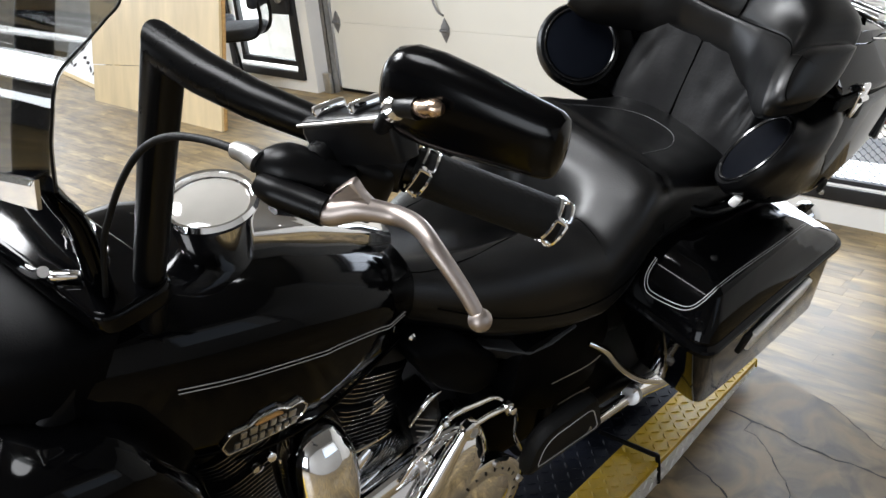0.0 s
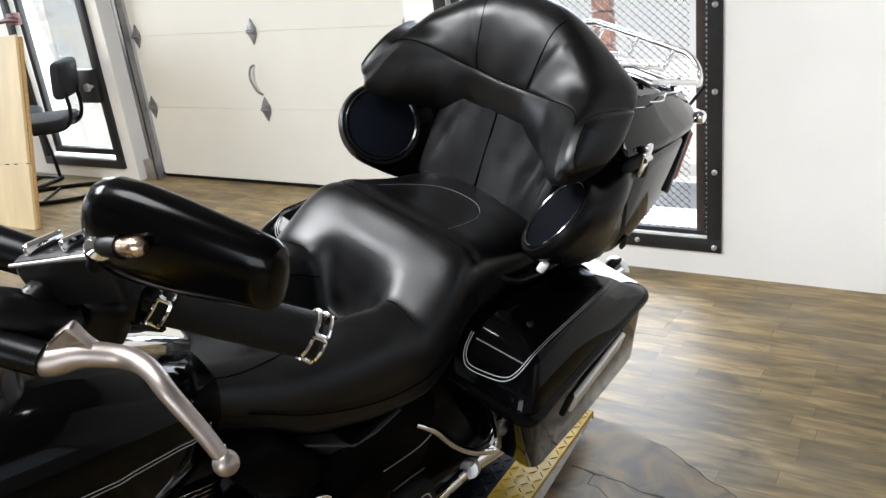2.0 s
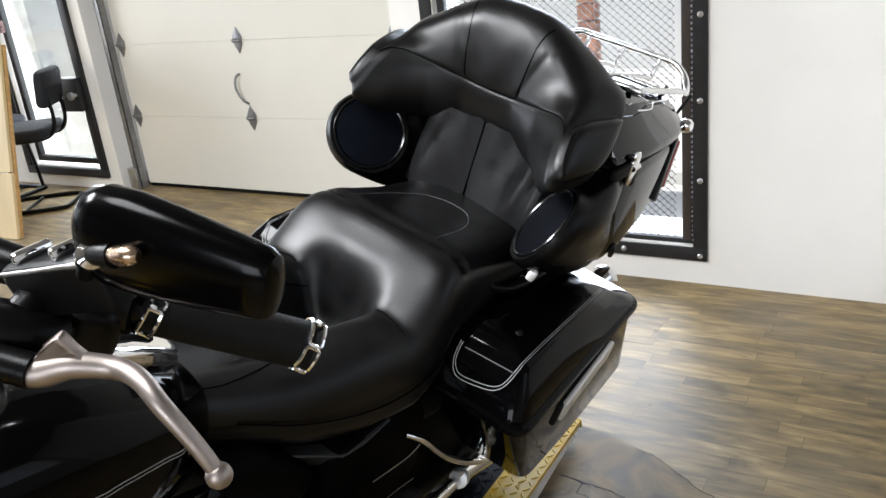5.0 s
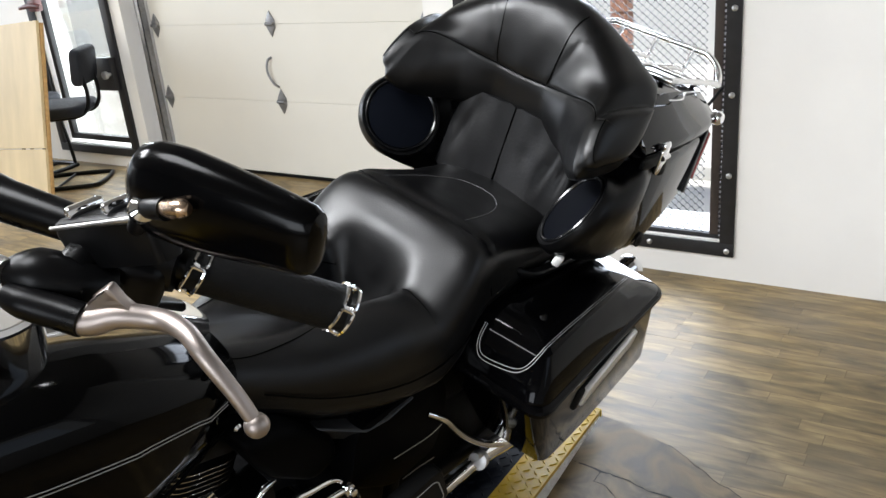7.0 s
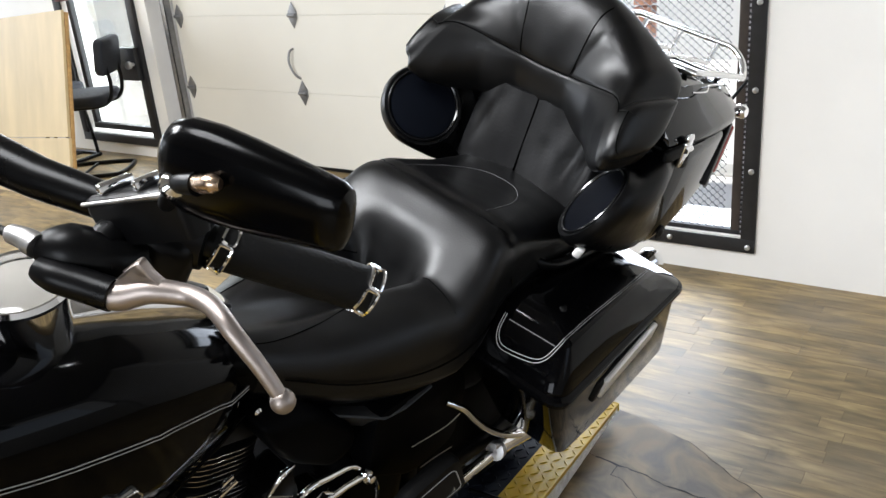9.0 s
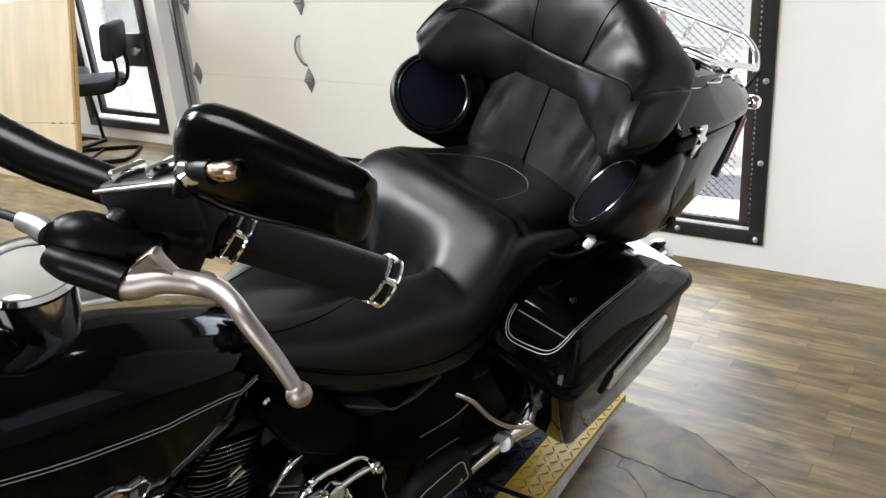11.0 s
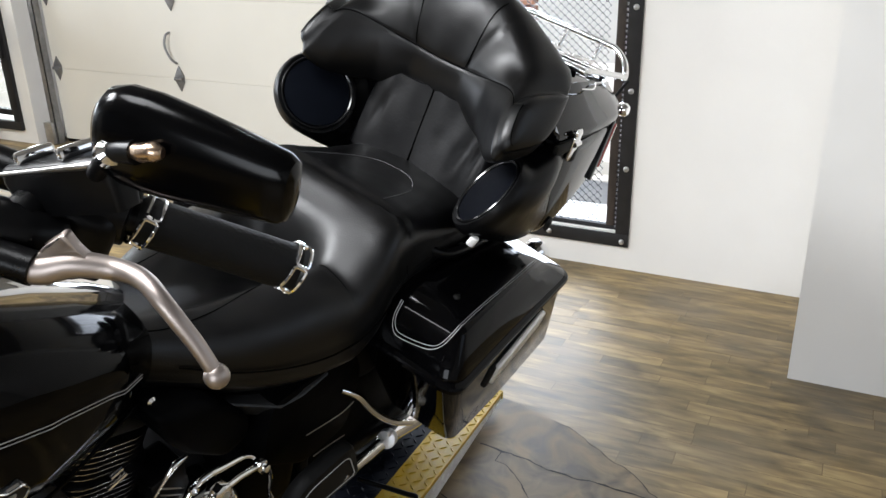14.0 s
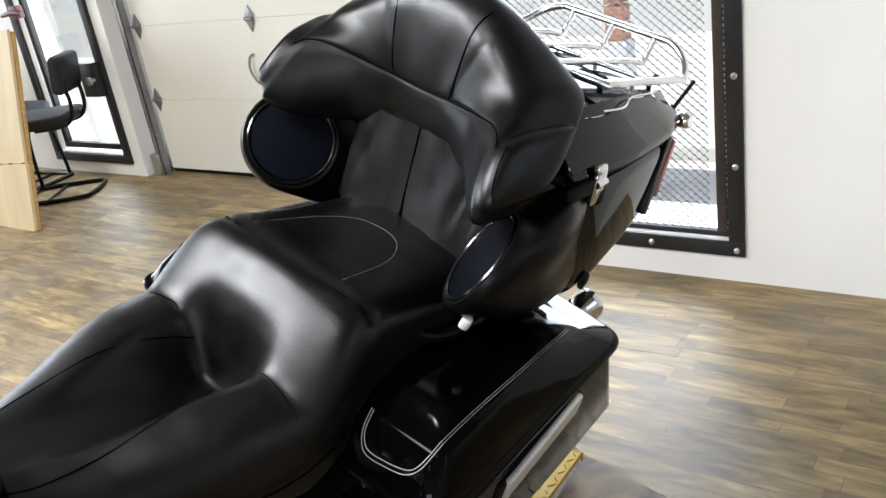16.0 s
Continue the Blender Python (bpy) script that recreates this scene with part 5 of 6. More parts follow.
grip = part("grip", tube([tuple(GA.lerp(GB, f)) for f in (-0.02, 0.02, 0.5, 0.97, 1.0)], [0.016, 0.0178, 0.0178, 0.0178, 0.015], 22, 2), RUBBER, bike, "black rubber grip with chrome link bands")
axis = (GB - GA).normalized()
turn = axis.to_track_quat("Z", "Y").to_matrix().to_4x4()
for f, tilt in ((0.03, 12), (0.985, 12)):
    base = Matrix.Translation(GA.lerp(GB, f)) @ turn @ pose(0, 0, 0, tilt, 0, 0)
    for k in range(5):
        a0, a1 = 2 * math.pi * k / 5, 2 * math.pi * (k + 0.92) / 5
        r = 0.0188
        pts = []
        for i in range(16):
            t = 2 * math.pi * i / 16
            ang = (a0 + a1) / 2 + (a1 - a0) / 2 * max(-1, min(1, 1.25 * math.cos(t)))
            pts.append((r * math.cos(ang), r * math.sin(ang), 0.0048 * max(-1, min(1, 1.4 * math.sin(t)))))
        part("link_band", moved(tube(pts, 0.0014, 6, 2, True), base), CHROME, grip, "chrome chain link band")
# switch housing
part("switch_housing", joined(tube([(0.372, -0.928, 1.438), (0.39, -0.914, 1.436), (0.415, -0.896, 1.43)], [0.026, 0.028, 0.024], 24, 3), moved(block((0.05, 0.045, 0.05), (0, 0, 0), 0.012, 3), pose(0.396, -0.925, 1.42, 0, 18, 42))), SATIN, bike, "black switch housing")
part("switch_button", joined(block((0.014, 0.014, 0.01), (0.405, -0.945, 1.425), 0.003), block((0.012, 0.016, 0.01), (0.385, -0.95, 1.41), 0.003)), RUBBER, bike)
ca, cb = Vector((0.367, -0.96, 1.46)), Vector((0.45, -0.942, 1.503))
cx = (cb - ca).normalized()
cy = Vector((0, 0, 1)).cross(cx).normalized()
cz = cx.cross(cy)
top_m = Matrix.Translation((ca + cb) / 2) @ Matrix((cx, cy, cz)).transposed().to_4x4()
clamp = part("control_clamp", moved(ring_loft([[(x, y, z) for x, y in inset(round_poly([(-0.046, -0.006), (0.046, -0.004), (0.046, 0.02), (-0.04, 0.024)], 0.006), d)] for d, z in ((0.003, -0.034), (0, -0.008), (0.001, 0.0), (0.004, 0.002))]), top_m), SATIN, bike, "black control clamp with polished screws")
for x in (-0.026, 0.012):
    part("clamp_screw", moved(block((0.009, 0.026, 0.009), (0, 0, 0.002), 0.003), top_m @ pose(x, 0.01, 0.003, 0, 0, -18)), CHROME, clamp, "polished screw")
part("clamp_trim", moved(tube([(-0.046, -0.006, -0.002), (0.0, -0.0055, -0.002), (0.046, -0.0045, -0.002)], [0.0014, 0.0018, 0.0028], 10), top_m), SILVER, clamp)
# clutch perch
part("clutch_perch", joined(tube([(0.374, -1.0, 1.437), (0.385, -0.985, 1.438), (0.4, -0.965, 1.43), (0.41, -0.945, 1.425)], [0.01, 0.019, 0.02, 0.014], 14, 4), tube([(0.395, -0.965, 1.44), (0.385, -0.935, 1.45)], 0.014, 10, smooth=False)), SATIN, bike, "black clutch perch")
lever = part("clutch_lever", tube([(0.392, -1.003, 1.43), (0.412, -0.992, 1.428), (0.434, -0.979, 1.428), (0.45, -0.966, 1.436), (0.47, -0.95, 1.437), (0.492, -0.948, 1.441), (0.513, -0.949, 1.436), (0.536, -0.943, 1.417), (0.548, -0.939, 1.403)], [0.007, 0.008, 0.0098, 0.0085, 0.0072, 0.0064, 0.006, 0.0054, 0.005], 20, 6), LEVER, bike, "worn satin clutch lever with ball end")
part("lever_web", moved(prism(round_poly([(-0.02, -0.005), (0.024, -0.007), (0.006, 0.008), (-0.001, 0.018), (-0.006, 0.012)], 0.004), 0.009, "y", 0, 0.001), Matrix.Translation((0.446, -0.967, 1.441)) @ pose(0, 0, 0, 0, 0, 35)), LEVER, lever)
ball = bmesh.new()
bmesh.ops.create_uvsphere(ball, u_segments=20, v_segments=12, radius=0.0082)
bmesh.ops.translate(ball, vec=(0.5505, -0.938, 1.399), verts=ball.verts)
part("ball_end", ball, LEVER, lever)
part("lever_blade", tube([(0.386, -1.006, 1.434), (0.398, -1.001, 1.432), (0.416, -0.99, 1.43), (0.433, -0.981, 1.429)], [0.008, 0.0108, 0.0112, 0.0112], 20), SATIN, lever, "dark cover on the lever's root")
cable = part("clutch_cable", tube([(0.36, -1.006, 1.444), (0.338, -1.01, 1.44), (0.31, -1.016, 1.432), (0.285, -1.023, 1.422), (0.265, -1.031, 1.409), (0.245, -1.039, 1.387), (0.215, -1.044, 1.346), (0.18, -1.047, 1.291), (0.15, -1.049, 1.232), (0.12, -1.05, 1.12)], 0.0032, 12), RUBBER, bike, "black clutch cable")
part("cable_ferrule", tube([(0.378, -1.001, 1.444), (0.372, -1.0025, 1.4445), (0.366, -1.004, 1.445), (0.355, -1.007, 1.4435)], [0.0085, 0.0085, 0.0075, 0.0065], 20), SILVER, cable, "silver cable ferrule")
# mirror: tear-drop shell with a short stalk
MA, MB = Vector((0.449, -0.95, 1.527)), Vector((0.567, -0.912, 1.53))
mside = Vector((-(MB - MA).y, (MB - MA).x, 0)).normalized()
rings = []
for f, k in ((0, 0.28), (0.02, 0.6), (0.07, 0.9), (0.16, 1.04), (0.3, 1.06), (0.5, 0.99), (0.7, 0.89), (0.88, 0.79), (0.95, 0.74), (0.985, 0.64), (1.0, 0.4)):
    c = MA.lerp(MB, f)
    rings.append([c + mside * (0.017 * k * math.copysign(abs(math.cos(a)) ** 0.85, math.cos(a))) + Vector((0, 0, 0.029 * k * math.copysign(abs(math.sin(a)) ** 0.85, math.sin(a)))) for a in [2 * math.pi * i / 28 for i in range(28)]])
mirror = part("mirror", ring_loft(rings), SHELL, bike, "gloss black tear-drop mirror shell")
part("mirror_stalk", tube([(0.445, -0.948, 1.492), (0.46, -0.954, 1.51), (0.474, -0.958, 1.523), (0.49, -0.956, 1.53)], [0.0055, 0.0055, 0.006, 0.007], 16), SATIN, mirror)
part("stalk_joint", tube([(0.489, -0.957, 1.531), (0.496, -0.957, 1.533), (0.504, -0.956, 1.537), (0.509, -0.954, 1.538)], [0.0042, 0.0052, 0.0056, 0.003], 18), BRONZE, mirror, "bronze stalk joint")
part("stalk_nut", moved(lathe([(0.005, 0), (0.008, 0.003), (0.008, 0.009), (0.005, 0.012)], 20), pose(0.467, -0.958, 1.517, 10, 45, 0)), CHROME, mirror, "chrome stalk nut")

# ---- fork, headlamp and screen ----
for x in (0.11, -0.1):
    part("fork_leg", tube([(x, -1.1, 1.05), (x + 0.02, -1.42, 0.42)], 0.028, 14, smooth=False), SATIN, bike, "black fork leg")
part("top_clamp", moved(prism(round_poly([(-0.15, -0.05), (0.16, -0.05), (0.16, 0.05), (-0.15, 0.05)], 0.03), 0.03, "z", 1.14, 0.008, 3), pose(0, -1.06, 0, 0, 0, 14)), PAINT, bike, "gloss black fork clamp")
for x, y in ((0.02, -1.035), (-0.12, -1.12)):
    part("clamp_cap", moved(lathe([(0.016, 0), (0.018, 0.01), (0.013, 0.017), (0.001, 0.02)], 28), pose(x, y, 1.155)), CHROME, bike, "chrome fork cap")
for x, y in ((0.06, -1.035), (0.085, -1.075)):
    part("riser_bolt", moved(block((0.012, 0.034, 0.012), (0, 0, 0), 0.005, 3), pose(x, y, 1.162, 0, 0, -30)), CHROME, bike, "chrome riser bolt")
nacelle = part("headlamp_nacelle", moved(lathe([(0.03, -0.16), (0.1, -0.1), (0.135, 0.0), (0.14, 0.08), (0.13, 0.1), (0.1, 0.105)], 32), pose(-0.03, -1.25, 1.02, 90, 0, 20)), PAINT, bike, "gloss black headlamp nacelle")
part("nacelle_band", moved(tube([(0.141 * math.cos(a), 0.141 * math.sin(a), 0.085) for a in np.linspace(0, 2 * math.pi, 33)[:-1]], 0.006, 8, 2, True), pose(-0.03, -1.25, 1.02, 90, 0, 20)), CHROME, nacelle, "chrome headlamp band")
SCREEN = ((0.187, -1.08, 1.335), (0.188, -1.077, 1.377), (0.188, -1.072, 1.402), (0.183, -1.065, 1.424), (0.171, -1.055, 1.433), (0.163, -1.04, 1.441), (0.15, -1.02, 1.447), (0.165, -1.01, 1.467), (0.178, -1.0, 1.488), (0.19, -1.0, 1.53), (0.19, -1.0, 1.6), (0.15, -1.0, 1.66))
screen_rings = []
for xe, ye, z in [tuple(v) for v in smooth_line(SCREEN, 3)]:
    screen_rings.append([(xe * u - 0.02 * (1 - u), ye - 0.1 * (1 - u) - 0.06 * (1 - u * u) - 0.01 * max(0, u) ** 6, z) for u in np.linspace(-1, 1, 25)])
screen_bm = ring_loft(screen_rings, False, False)
bmesh.ops.solidify(screen_bm, geom=screen_bm.faces, thickness=0.004)
screen = part("windscreen", screen_bm, SMOKE, bike, "smoked clear windscreen")
screen.visible_shadow = False
part("screen_edge", tube([(x, y - 0.01, z) for x, y, z in SCREEN], 0.0013, 8), SATIN, bike, "dark edge of the screen")
part("screen_bracket", tube([(0.155, -1.09, 1.325), (0.135, -1.078, 1.29), (0.125, -1.06, 1.24), (0.11, -1.045, 1.12)], [0.008, 0.01, 0.012, 0.014], 16), PAINT, bike, "black screen bracket")
part("screen_bracket", tube([(-0.14, -1.27, 1.33), (-0.12, -1.2, 1.12)], 0.014, 12), PAINT, bike, "black screen bracket")
strip = part("screen_strip", ring_loft([[(x, y + d, z) for x, y, z in ((0.03, -1.104, 1.272), (0.184, -1.1, 1.35), (0.172, -1.1, 1.312), (0.0, -1.104, 1.222))] for d in (0.0, -0.004)]), CHROME, bike, "polished plate below the screen", False)
part("plate_bolt", moved(lathe([(0.007, 0), (0.007, 0.003), (0.003, 0.005)], 14), pose(0.042, -1.098, 1.258, -90)), BRONZE, strip, "bronze plate bolt")
part("lower_strip", tube([(-0.06, -1.1, 1.1), (0.06, -1.1, 1.16), (0.115, -1.1, 1.2)], 0.006, 10), CHROME, bike, "thin polished strip on the nacelle")

# ---- engine ----
part("crankcase", ring_loft([super_ring(y, -0.12, 0.12, z0, z1, 0.4, 28) for y, z0, z1 in ((-1.0, 0.36, 0.5), (-0.97, 0.3, 0.56), (-0.75, 0.26, 0.62), (-0.5, 0.26, 0.6), (-0.36, 0.28, 0.6), (-0.33, 0.34, 0.55))]), DARKMETAL, bike, "black engine with machined fins")
for y0, y1 in ((-0.7, -0.625), (-0.82, -0.92)):
    base, tip = Vector((0.0, y0, 0.56)), Vector((0.0, y1, 0.83))
    d = (tip - base).normalized()
    m = Matrix.Translation(base) @ d.to_track_quat("Z", "Y").to_matrix().to_4x4()
    cyl = part("cylinder", moved(lathe([(0.062, 0.0), (0.062, 0.27)], 24), m), DARKMETAL, bike, "black cylinder with machined fin edges")
    for k in range(21):
        z = 0.012 + k * 0.0099
        w = 0.1 if k < 15 else 0.092
        fin = part("fin", moved(ring_loft([[(x, y, z + q) for x, y in inset(rounded(2 * w, 2 * w * 0.95, 0.06, 5), e)] for e, q in ((0.003, 0), (0, 0.0008), (0, 0.0024), (0.003, 0.0032))]), m), DARKMETAL, cyl)
        fin.data.materials.append(FINEDGE)
        for f in fin.data.polygons:
            if len(f.vertices) == 4 and abs(f.normal.dot(d)) < 0.3:
                f.material_index = 1
    part("rocker_box", moved(ring_loft([[(x, y, z) for x, y in inset(rounded(0.17, 0.16, 0.04, 5), e)] for e, z in ((0.0, 0.225), (0, 0.265), (0.012, 0.285), (0.03, 0.29))]), m), SATIN, cyl)
    part("fin_bolt", moved(lathe([(0.009, 0), (0.009, 0.008), (0.004, 0.01)], 10), m @ pose(0.1, 0.0, 0.16, 0, 90, 0)), CHROME, cyl)
# horn cover: a domed chrome shell, its face turned up
horn_m = pose(0.166, -0.804, 0.727, 0, -26, 0)
HORN = round_poly([(-0.038, -0.085), (0.034, -0.085), (0.048, -0.03), (0.047, 0.035), (0.028, 0.078), (-0.02, 0.082), (-0.046, 0.045), (-0.05, -0.03)], 0.022)
horn = part("horn_cover", moved(ring_loft([[(0.052 * q, 1.12 * y * k, z * k) for y, z in HORN] for q, k in ((-0.5, 0.99), (0.0, 1.0), (0.25, 0.98), (0.45, 0.92), (0.63, 0.82), (0.78, 0.69), (0.89, 0.52), (0.96, 0.34), (0.99, 0.16), (1.0, 0.02))]), horn_m), CHROME, bike, "domed chrome horn cover")
part("horn_back", moved(ring_loft([[(x, 1.12 * y * k + 0.004, z * k + 0.004) for y, z in HORN] for x, k in ((-0.05, 0.95), (-0.045, 1.1), (-0.03, 1.12), (-0.024, 1.08))]), horn_m), SATIN, horn, "black horn bracket plate")
part("horn_mount", tube([(0.03, -0.8, 0.7), (0.15, -0.81, 0.74)], 0.014, 8, smooth=False), SATIN, horn)
part("horn_screw", moved(lathe([(0.007, 0), (0.007, 0.006), (0.003, 0.008)], 10), pose(0.15, -0.878, 0.79, 0, 70, 0)), CHROME, horn)
# primary cover with its derby plate
PRIM = round_poly([(-0.88, 0.36), (-0.44, 0.31), (-0.395, 0.38), (-0.425, 0.52), (-0.455, 0.602), (-0.52, 0.637), (-0.63, 0.6), (-0.88, 0.52)], (0.08, 0.07, 0.05, 0.05, 0.03, 0.05, 0.08, 0.06))
pc = (-0.6, 0.42)
primary = part("primary_cover", ring_loft([[(x, pc[0] + (y - pc[0]) * k, pc[1] + (z - pc[1]) * k) for y, z in PRIM] for x, k in ((0.1, 0.99), (0.13, 1.0), (0.15, 0.985), (0.168, 0.95), (0.183, 0.9), (0.195, 0.83), (0.205, 0.74), (0.212, 0.62), (0.217, 0.45), (0.22, 0.2), (0.221, 0.04))]), CHROME, bike, "polished primary chain cover")
derby_m = pose(0.212, -0.484, 0.443, 0, 84, 0)
derby = part("derby_cover", moved(lathe([(0.094, -0.02), (0.1, 0.0), (0.099, 0.006), (0.093, 0.01), (0.088, 0.0095), (0.066, 0.013), (0.063, 0.0115), (0.052, 0.015), (0.028, 0.02), (0.001, 0.022)], 48), derby_m), CHROME, primary, "round chrome derby cover with small marks")
for k in range(22):
    a = 2 * math.pi * k / 22
    part("derby_mark", moved(block((0.008 if k % 3 else 0.004, 0.004, 0.0012), (0, 0, 0), 0), derby_m @ pose(0.077 * math.cos(a), 0.077 * math.sin(a), 0.0112, 0, 0, math.degrees(a))), SATIN, derby)
for a in (20, 92, 164, 236, 308):
    part("derby_screw", moved(lathe([(0.007, 0), (0.007, 0.005), (0.003, 0.006)], 10), derby_m @ pose(0.091 * math.cos(radians(a)), 0.091 * math.sin(radians(a)), 0.009)), SILVER, derby)
# shift linkage: a bent upper rod, a straight lower rod and the arm that they turn
link = part("shift_rod", tube([(0.185, -0.66, 0.6), (0.185, -0.634, 0.639), (0.185, -0.609, 0.652), (0.185, -0.581, 0.695), (0.185, -0.553, 0.705), (0.185, -0.515, 0.699), (0.185, -0.472, 0.691), (0.19, -0.455, 0.679)], [0.005, 0.0055, 0.0045, 0.0045, 0.006, 0.006, 0.005, 0.004], 12, 3), CHROME, bike, "chrome shift linkage")
part("rod_knob", moved(lathe([(0.003, -0.008), (0.0075, -0.004), (0.0075, 0.004), (0.003, 0.008)], 14), pose(0.187, -0.58, 0.697, 30, 0, 0)), CHROME, link)
part("lower_rod", tube([(0.207, -0.545, 0.681), (0.203, -0.498, 0.677), (0.2, -0.452, 0.667)], 0.0058, 12, smooth=False), CHROME, link)
part("shift_arm", tube([(0.208, -0.548, 0.686), (0.21, -0.563, 0.668), (0.212, -0.583, 0.638), (0.216, -0.613, 0.594), (0.218, -0.64, 0.556)], [0.012, 0.011, 0.014, 0.018, 0.02], 18), CHROME, link, "tapered polished arm")
part("link_joint", moved(lathe([(0.013, -0.014), (0.0185, -0.01), (0.0185, 0.006), (0.013, 0.01), (0.0095, 0.01), (0.0095, 0.004)], 8), pose(0.212, -0.545, 0.682, 0, 80, 0)), CHROME, link)
part("joint_socket", moved(lathe([(0.0095, 0.0), (0.0095, 0.0075), (0.003, 0.0085)], 8), pose(0.212, -0.545, 0.682, 0, 80, 0)), STEEL, link)
part("end_block", joined(moved(block((0.018, 0.02, 0.026), (0, 0, 0), 0.004), pose(0.2, -0.446, 0.663, 20)), moved(lathe([(0.007, 0), (0.007, 0.008), (0.003, 0.01)], 10), pose(0.208, -0.446, 0.665, 0, 80, 0))), CHROME, link)
part("case_edge", tube([(0.19, -0.436, 0.655), (0.195, -0.419, 0.63), (0.197, -0.411, 0.6), (0.197, -0.408, 0.565), (0.2, -0.398, 0.535), (0.2, -0.381, 0.502)], [0.003, 0.004, 0.0045, 0.003, 0.0055, 0.004], 8), CHROME, bike, "bright machined edge of the rear case")
# starter and the fittings above the primary cover
starter = part("starter_cover", joined(tube([(0.165, -0.72, 0.568), (0.165, -0.612, 0.596)], 0.021, 28, smooth=False), tube([(0.165, -0.728, 0.566), (0.165, -0.716, 0.569)], 0.024, 28, smooth=False)), CHROME, bike, "chrome starter cover")
part("starter_collar", tube([(0.165, -0.612, 0.596), (0.168, -0.604, 0.598), (0.17, -0.595, 0.6)], [0.0235, 0.0245, 0.016], 20, smooth=False), SILVER, starter)
for y, z, r in ((-0.6, 0.612, 0.011), (-0.622, 0.64, 0.009), (-0.586, 0.59, 0.008)):
    part("starter_bolt", moved(lathe([(r, -0.012), (r, 0.008), (r * 0.6, 0.011)], 8), pose(0.18, y, z, 25, 60, 0)), CHROME, starter)
regulator = part("regulator", moved(block((0.07, 0.07, 0.11), (0, 0, 0), 0.01), pose(0.095, -0.565, 0.63, 15)), SATIN, bike, "black ribbed regulator body")
for k in range(6):
    z = 0.675 - 0.0175 * k
    part("cooling_rib", tube([(0.138, -0.602 + 0.003 * k, z), (0.139, -0.585 + 0.003 * k, z - 0.012), (0.136, -0.55 + 0.003 * k, z - 0.04)], [0.001, 0.0016, 0.001], 6), SILVER, regulator)
part("cable_fitting", tube([(0.14, -0.555, 0.716), (0.14, -0.575, 0.712), (0.14, -0.588, 0.7), (0.14, -0.6, 0.684), (0.14, -0.614, 0.664)], [0.003, 0.0055, 0.0045, 0.003, 0.0025], 10), CHROME, regulator, "chrome cable fitting")
lifter = part("lifter_block", tube([(0.115, -0.745, 0.575), (0.12, -0.715, 0.612), (0.118, -0.68, 0.632)], [0.016, 0.02, 0.012], 16), CHROME, bike, "polished lifter block")
for k in range(9):
    part("lifter_fin", tube([(0.125, -0.706 + 0.009 * k, 0.585 - 0.003 * k), (0.13, -0.675 + 0.008 * k, 0.612 - 0.003 * k), (0.126, -0.648 + 0.0035 * k, 0.624 - 0.004 * k)], [0.0016, 0.002, 0.0014], 6), FINEDGE, lifter)
for pts, r in ((((0.13, -0.716, 0.661), (0.135, -0.68, 0.668), (0.145, -0.657, 0.69)), 0.0028), (((0.112, -0.672, 0.731), (0.112, -0.652, 0.738)), 0.0035), (((0.112, -0.676, 0.71), (0.112, -0.645, 0.722)), 0.0038)):
    part("oil_line", tube(list(pts), r, 8), CHROME, bike, "thin chrome oil line")
part("inner_primary", moved(block((0.1, 0.2, 0.24), (0, 0, 0), 0.04, 3), pose(0.1, -0.36, 0.52)), PLASTIC, bike)

# black leg shields ahead of the engine
for s in (-1, 1):
    part("lower_fairing", ring_loft([[(s * (0.1 + q), y, z) for y, z in inset(round_poly([(-1.3, 0.42), (-1.02, 0.36), (-0.97, 0.55), (-0.98, 0.85), (-1.06, 1.0), (-1.2, 1.02), (-1.3, 0.9)], 0.05), d)] for q, d in ((-0.03, 0.0), (0.06, 0.0), (0.1, 0.008), (0.125, 0.03), (0.135, 0.08))]), PAINT, bike, "gloss black leg shield")

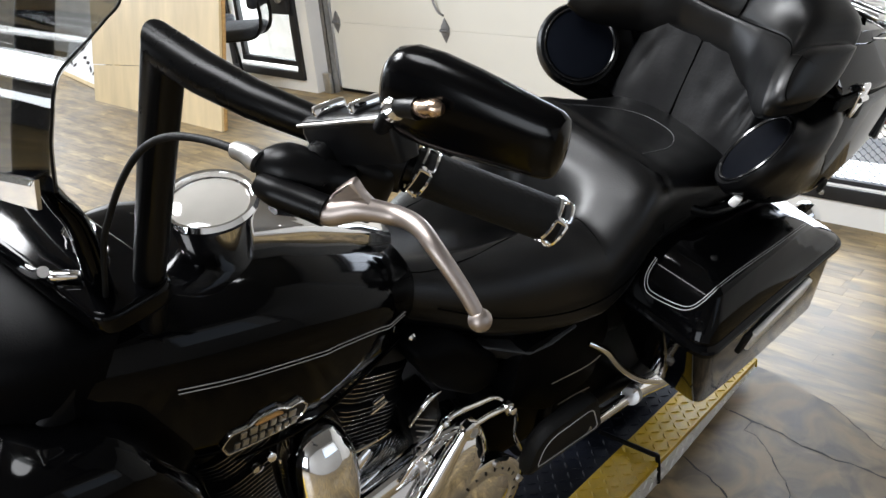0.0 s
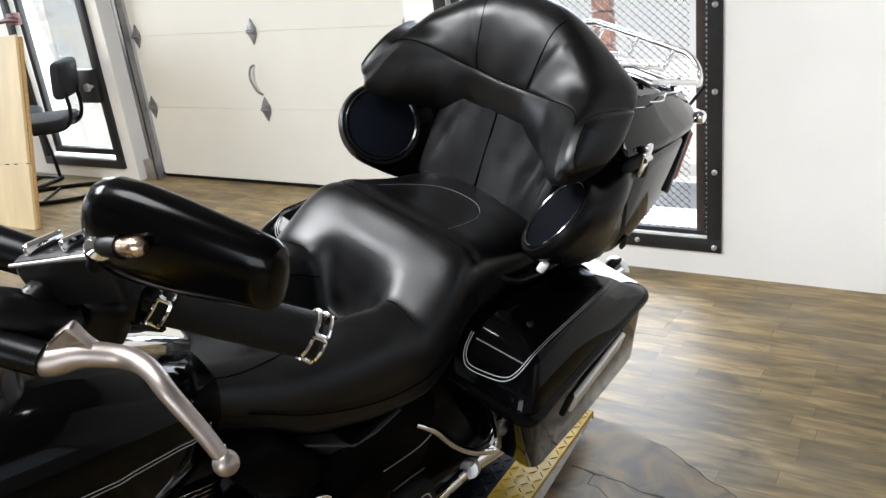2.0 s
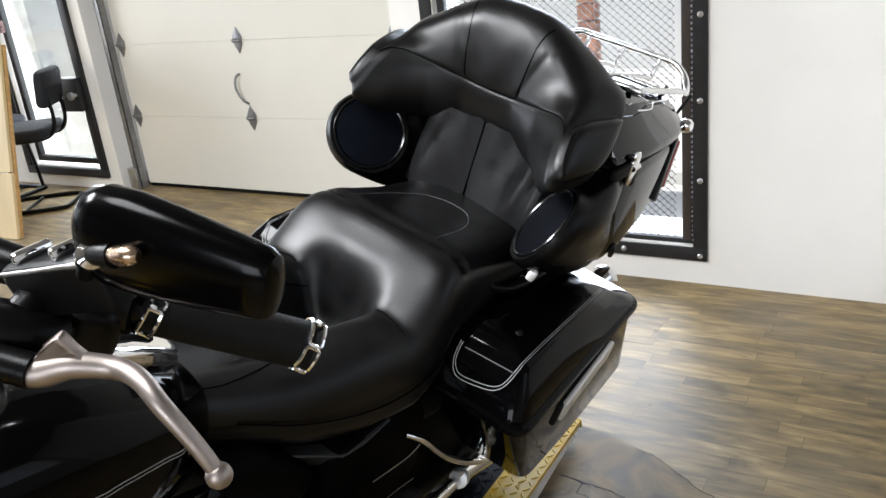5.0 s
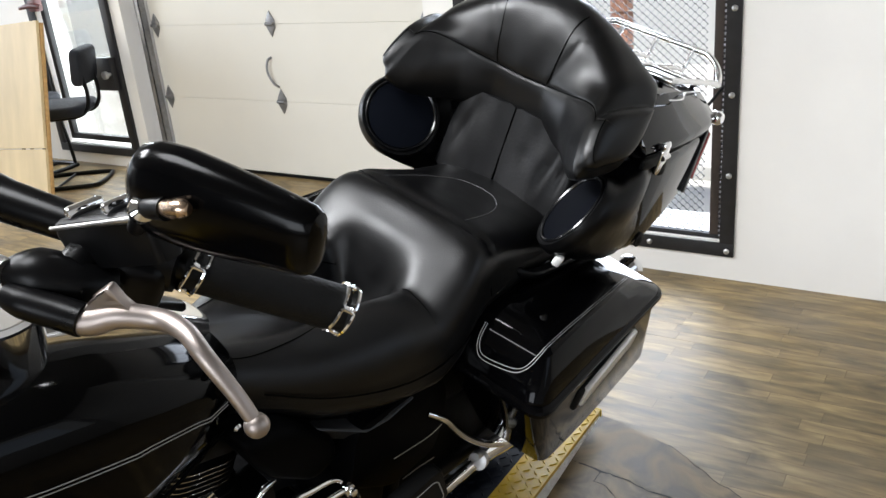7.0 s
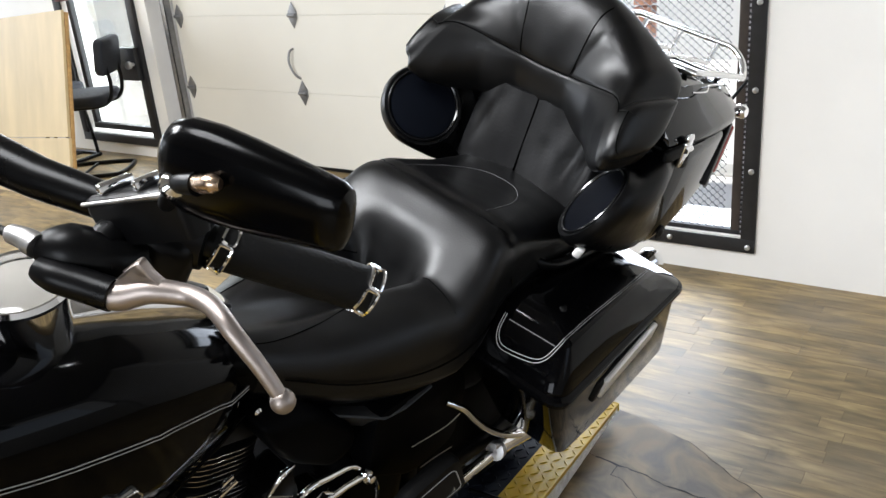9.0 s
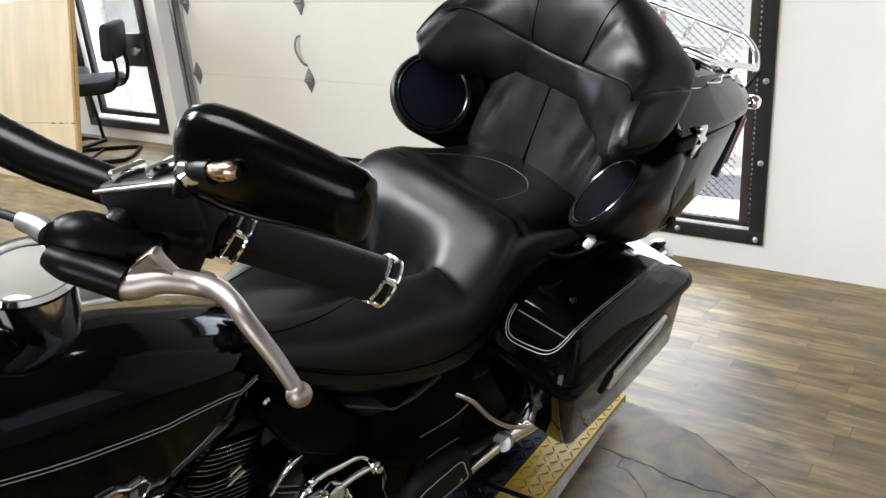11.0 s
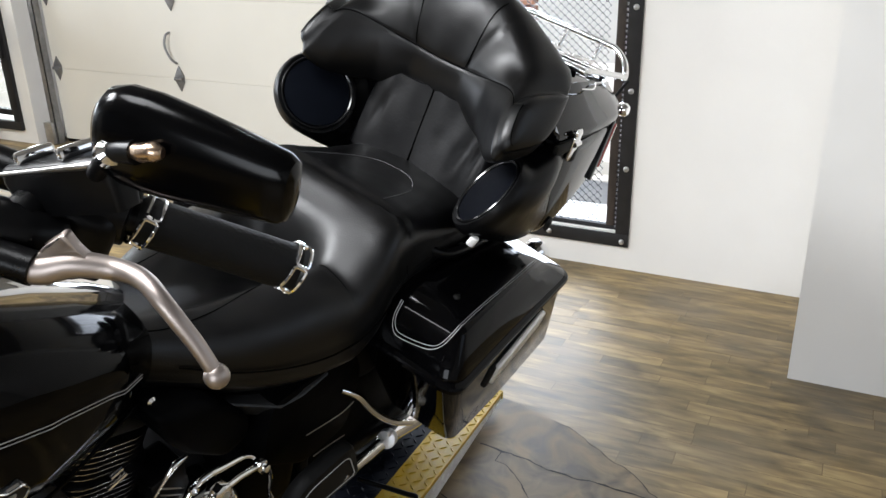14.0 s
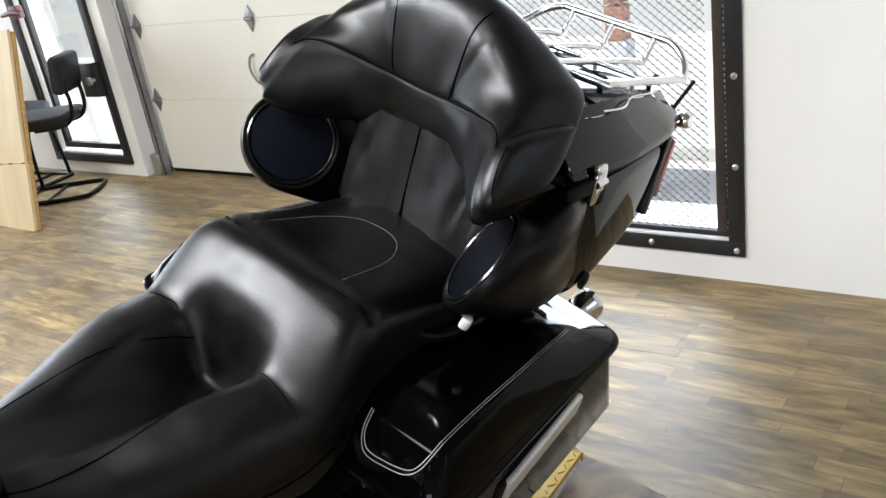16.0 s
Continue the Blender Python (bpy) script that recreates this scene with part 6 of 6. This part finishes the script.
# ---- frame, covers and foot boards ----
for s in (-1, 1):
    cov = part("side_cover", ring_loft([[(s * (0.135 + q), y * k - 0.3 * (1 - k), z * k + 0.68 * (1 - k)) for y, z in round_poly([(-0.42, 0.765), (-0.21, 0.78), (-0.17, 0.7), (-0.18, 0.56), (-0.3, 0.54), (-0.42, 0.62)], 0.03)] for q, k in ((-0.05, 1), (0.03, 1.0), (0.045, 0.97), (0.05, 0.9), (0.05, 0.3))]), PLASTIC, bike, "satin black side cover")
    part("cover_lip", ring_loft([[(s * (x - e), y, z - d) for x, y, z in ((0.13, -0.5, 0.785), (0.186, -0.4, 0.757), (0.19, -0.35, 0.758), (0.188, -0.29, 0.768), (0.15, -0.29, 0.785), (0.152, -0.35, 0.764), (0.15, -0.39, 0.756), (0.12, -0.45, 0.77))] for d, e in ((0.035, 0.02), (0.003, 0.0), (0.0, 0.003))]), TRIM, bike, "black angled trim below the seat")
    part("mid_fairing", ring_loft([[(s * (0.125 + q), y, z) for y, z in inset(round_poly([(-0.635, 0.86), (-0.54, 0.84), (-0.44, 0.745), (-0.43, 0.69), (-0.48, 0.67), (-0.575, 0.745), (-0.62, 0.81)], 0.025), d)] for q, d in ((-0.06, 0), (0.02, 0), (0.03, 0.005), (0.037, 0.015), (0.041, 0.03))]), PLASTIC, bike, "smooth black air deflector")
    for line in (((-0.316, 0.632), (-0.225, 0.624), (-0.185, 0.633)), ((-0.28, 0.552), (-0.235, 0.551), (-0.19, 0.546))):
        part("cover_seam", tube([(s * 0.1865, y, z) for y, z in line], 0.0011, 5), TRIMLINE, cov, "thin pale line along the cover edge")
    BOARD = round_poly([(-0.4, 0.526), (-0.392, 0.592), (-0.275, 0.608), (-0.24, 0.535)], (0.012, 0.035, 0.02, 0.014))
    board = part("footboard", ring_loft([[(s * x, y, z) for y, z in inset(BOARD, d)] for x, d in ((0.225, -0.014), (0.235, -0.022), (0.25, -0.022), (0.257, -0.017), (0.2595, -0.006), (0.2595, 0.012))]), RUBBER, bike, "folded passenger footboard with stitched edge")
    part("board_trim", tube([(s * 0.2598, y, z) for y, z in BOARD], 0.0012, 5, 2, True), STRIPE, board, "pale stitched border")
    part("rider_board", moved(block((0.11, 0.3, 0.02), (0, 0, 0), 0.008), pose(s * 0.28, -0.9, 0.3)), RUBBER, bike, "black rider footboard")
    part("board_arm", tube([(s * 0.1, -0.85, 0.3), (s * 0.26, -0.88, 0.295)], 0.014, 8, smooth=False), SATIN, bike)
    part("frame_rail", tube([(s * 0.08, -1.15, 0.95), (s * 0.1, -1.1, 0.4), (s * 0.12, -0.95, 0.24), (s * 0.12, -0.3, 0.24), (s * 0.11, -0.2, 0.5), (s * 0.1, -0.1, 0.75)], 0.016, 10), SATIN, bike, "black frame tube")
part("foot_bar", tube([(0.25, -0.27, 0.545), (0.235, -0.2, 0.51), (0.2, -0.06, 0.44), (0.185, -0.01, 0.415)], [0.012, 0.012, 0.0125, 0.0125], 14), CHROME, bike, "chrome bar beside the bag")
part("exhaust_pipe", tube([(0.19, -0.03, 0.425), (0.17, 0.05, 0.385), (0.15, 0.2, 0.34), (0.15, 0.55, 0.32)], [0.018, 0.021, 0.03, 0.035], 18), CHROME, bike, "chrome exhaust pipe")
clamp_m = Matrix.Translation((0.196, -0.03, 0.433)) @ Vector((-0.015, 0.05, -0.025)).normalized().to_track_quat("Z", "Y").to_matrix().to_4x4()
pipe_clamp = part("pipe_clamp", moved(lathe([(0.012, -0.014), (0.02, -0.013), (0.021, -0.009), (0.0185, -0.006), (0.0185, -0.001), (0.021, 0.002), (0.021, 0.008), (0.012, 0.012)], 28), clamp_m), STEEL, bike, "steel pipe clamp")
part("clamp_bolt", joined(moved(lathe([(0.004, 0.0), (0.0075, 0.0), (0.0075, 0.016), (0.004, 0.016)], 12), pose(0.2, -0.045, 0.46, 60, 20, 0)), block((0.01, 0.014, 0.012), (0.2, -0.036, 0.456), 0.003)), STEEL, pipe_clamp)
part("bag_guard", tube([(0.2, -0.255, 0.715), (0.22, -0.228, 0.698), (0.223, -0.19, 0.651), (0.224, -0.145, 0.6), (0.222, -0.068, 0.528), (0.218, 0.015, 0.468)], [0.005, 0.007, 0.0075, 0.0075, 0.0075, 0.007], 14), CHROME, bike, "curved chrome guard tube ahead of the bag")
part("vent_hose", tube([(0.2, -0.112, 0.675), (0.2, -0.074, 0.63), (0.2, -0.037, 0.588), (0.2, 0.0, 0.545), (0.2, 0.024, 0.506), (0.2, 0.055, 0.44)], 0.0026, 8), SILVER, bike, "silver vent hose")
part("hose_stub", tube([(0.2, 0.005, 0.6), (0.2, 0.02, 0.565)], 0.004, 8, smooth=False), SILVER, bike, "short silver hose end")
part("inner_fender", block((0.2, 0.34, 0.46), (0.03, -0.07, 0.54), 0.04, 3), PLASTIC, bike, "black inner fender")
for x in (0.12, -0.12):
    part("swing_arm", tube([(x, -0.3, 0.38), (x, 0.22, 0.39)], 0.03, 12, smooth=False), SATIN, bike, "black swing arm")
part("seat_pan", ring_loft([super_ring(y, -w, w, z0, z1, 0.4, 24) for y, w, z0, z1 in ((-0.6, 0.06, 0.75, 0.86), (-0.4, 0.15, 0.68, 0.78), (-0.1, 0.16, 0.6, 0.85), (0.2, 0.15, 0.66, 0.87))]), PLASTIC, bike, "black frame cover under the seat")
part("case_bracket", ring_loft([super_ring(y, -0.13, 0.13, z0, z1, 0.4, 20) for y, z0, z1 in ((0.0, 0.8, 0.95), (0.3, 0.8, 0.9), (0.5, 0.82, 0.93))]), SATIN, bike, "black top case bracket")
part("side_stand", tube([(0.13, -0.7, 0.3), (0.2, -0.72, 0.21), (0.25, -0.73, 0.155)], [0.014, 0.012, 0.012], 10), SATIN, bike, "black side stand")
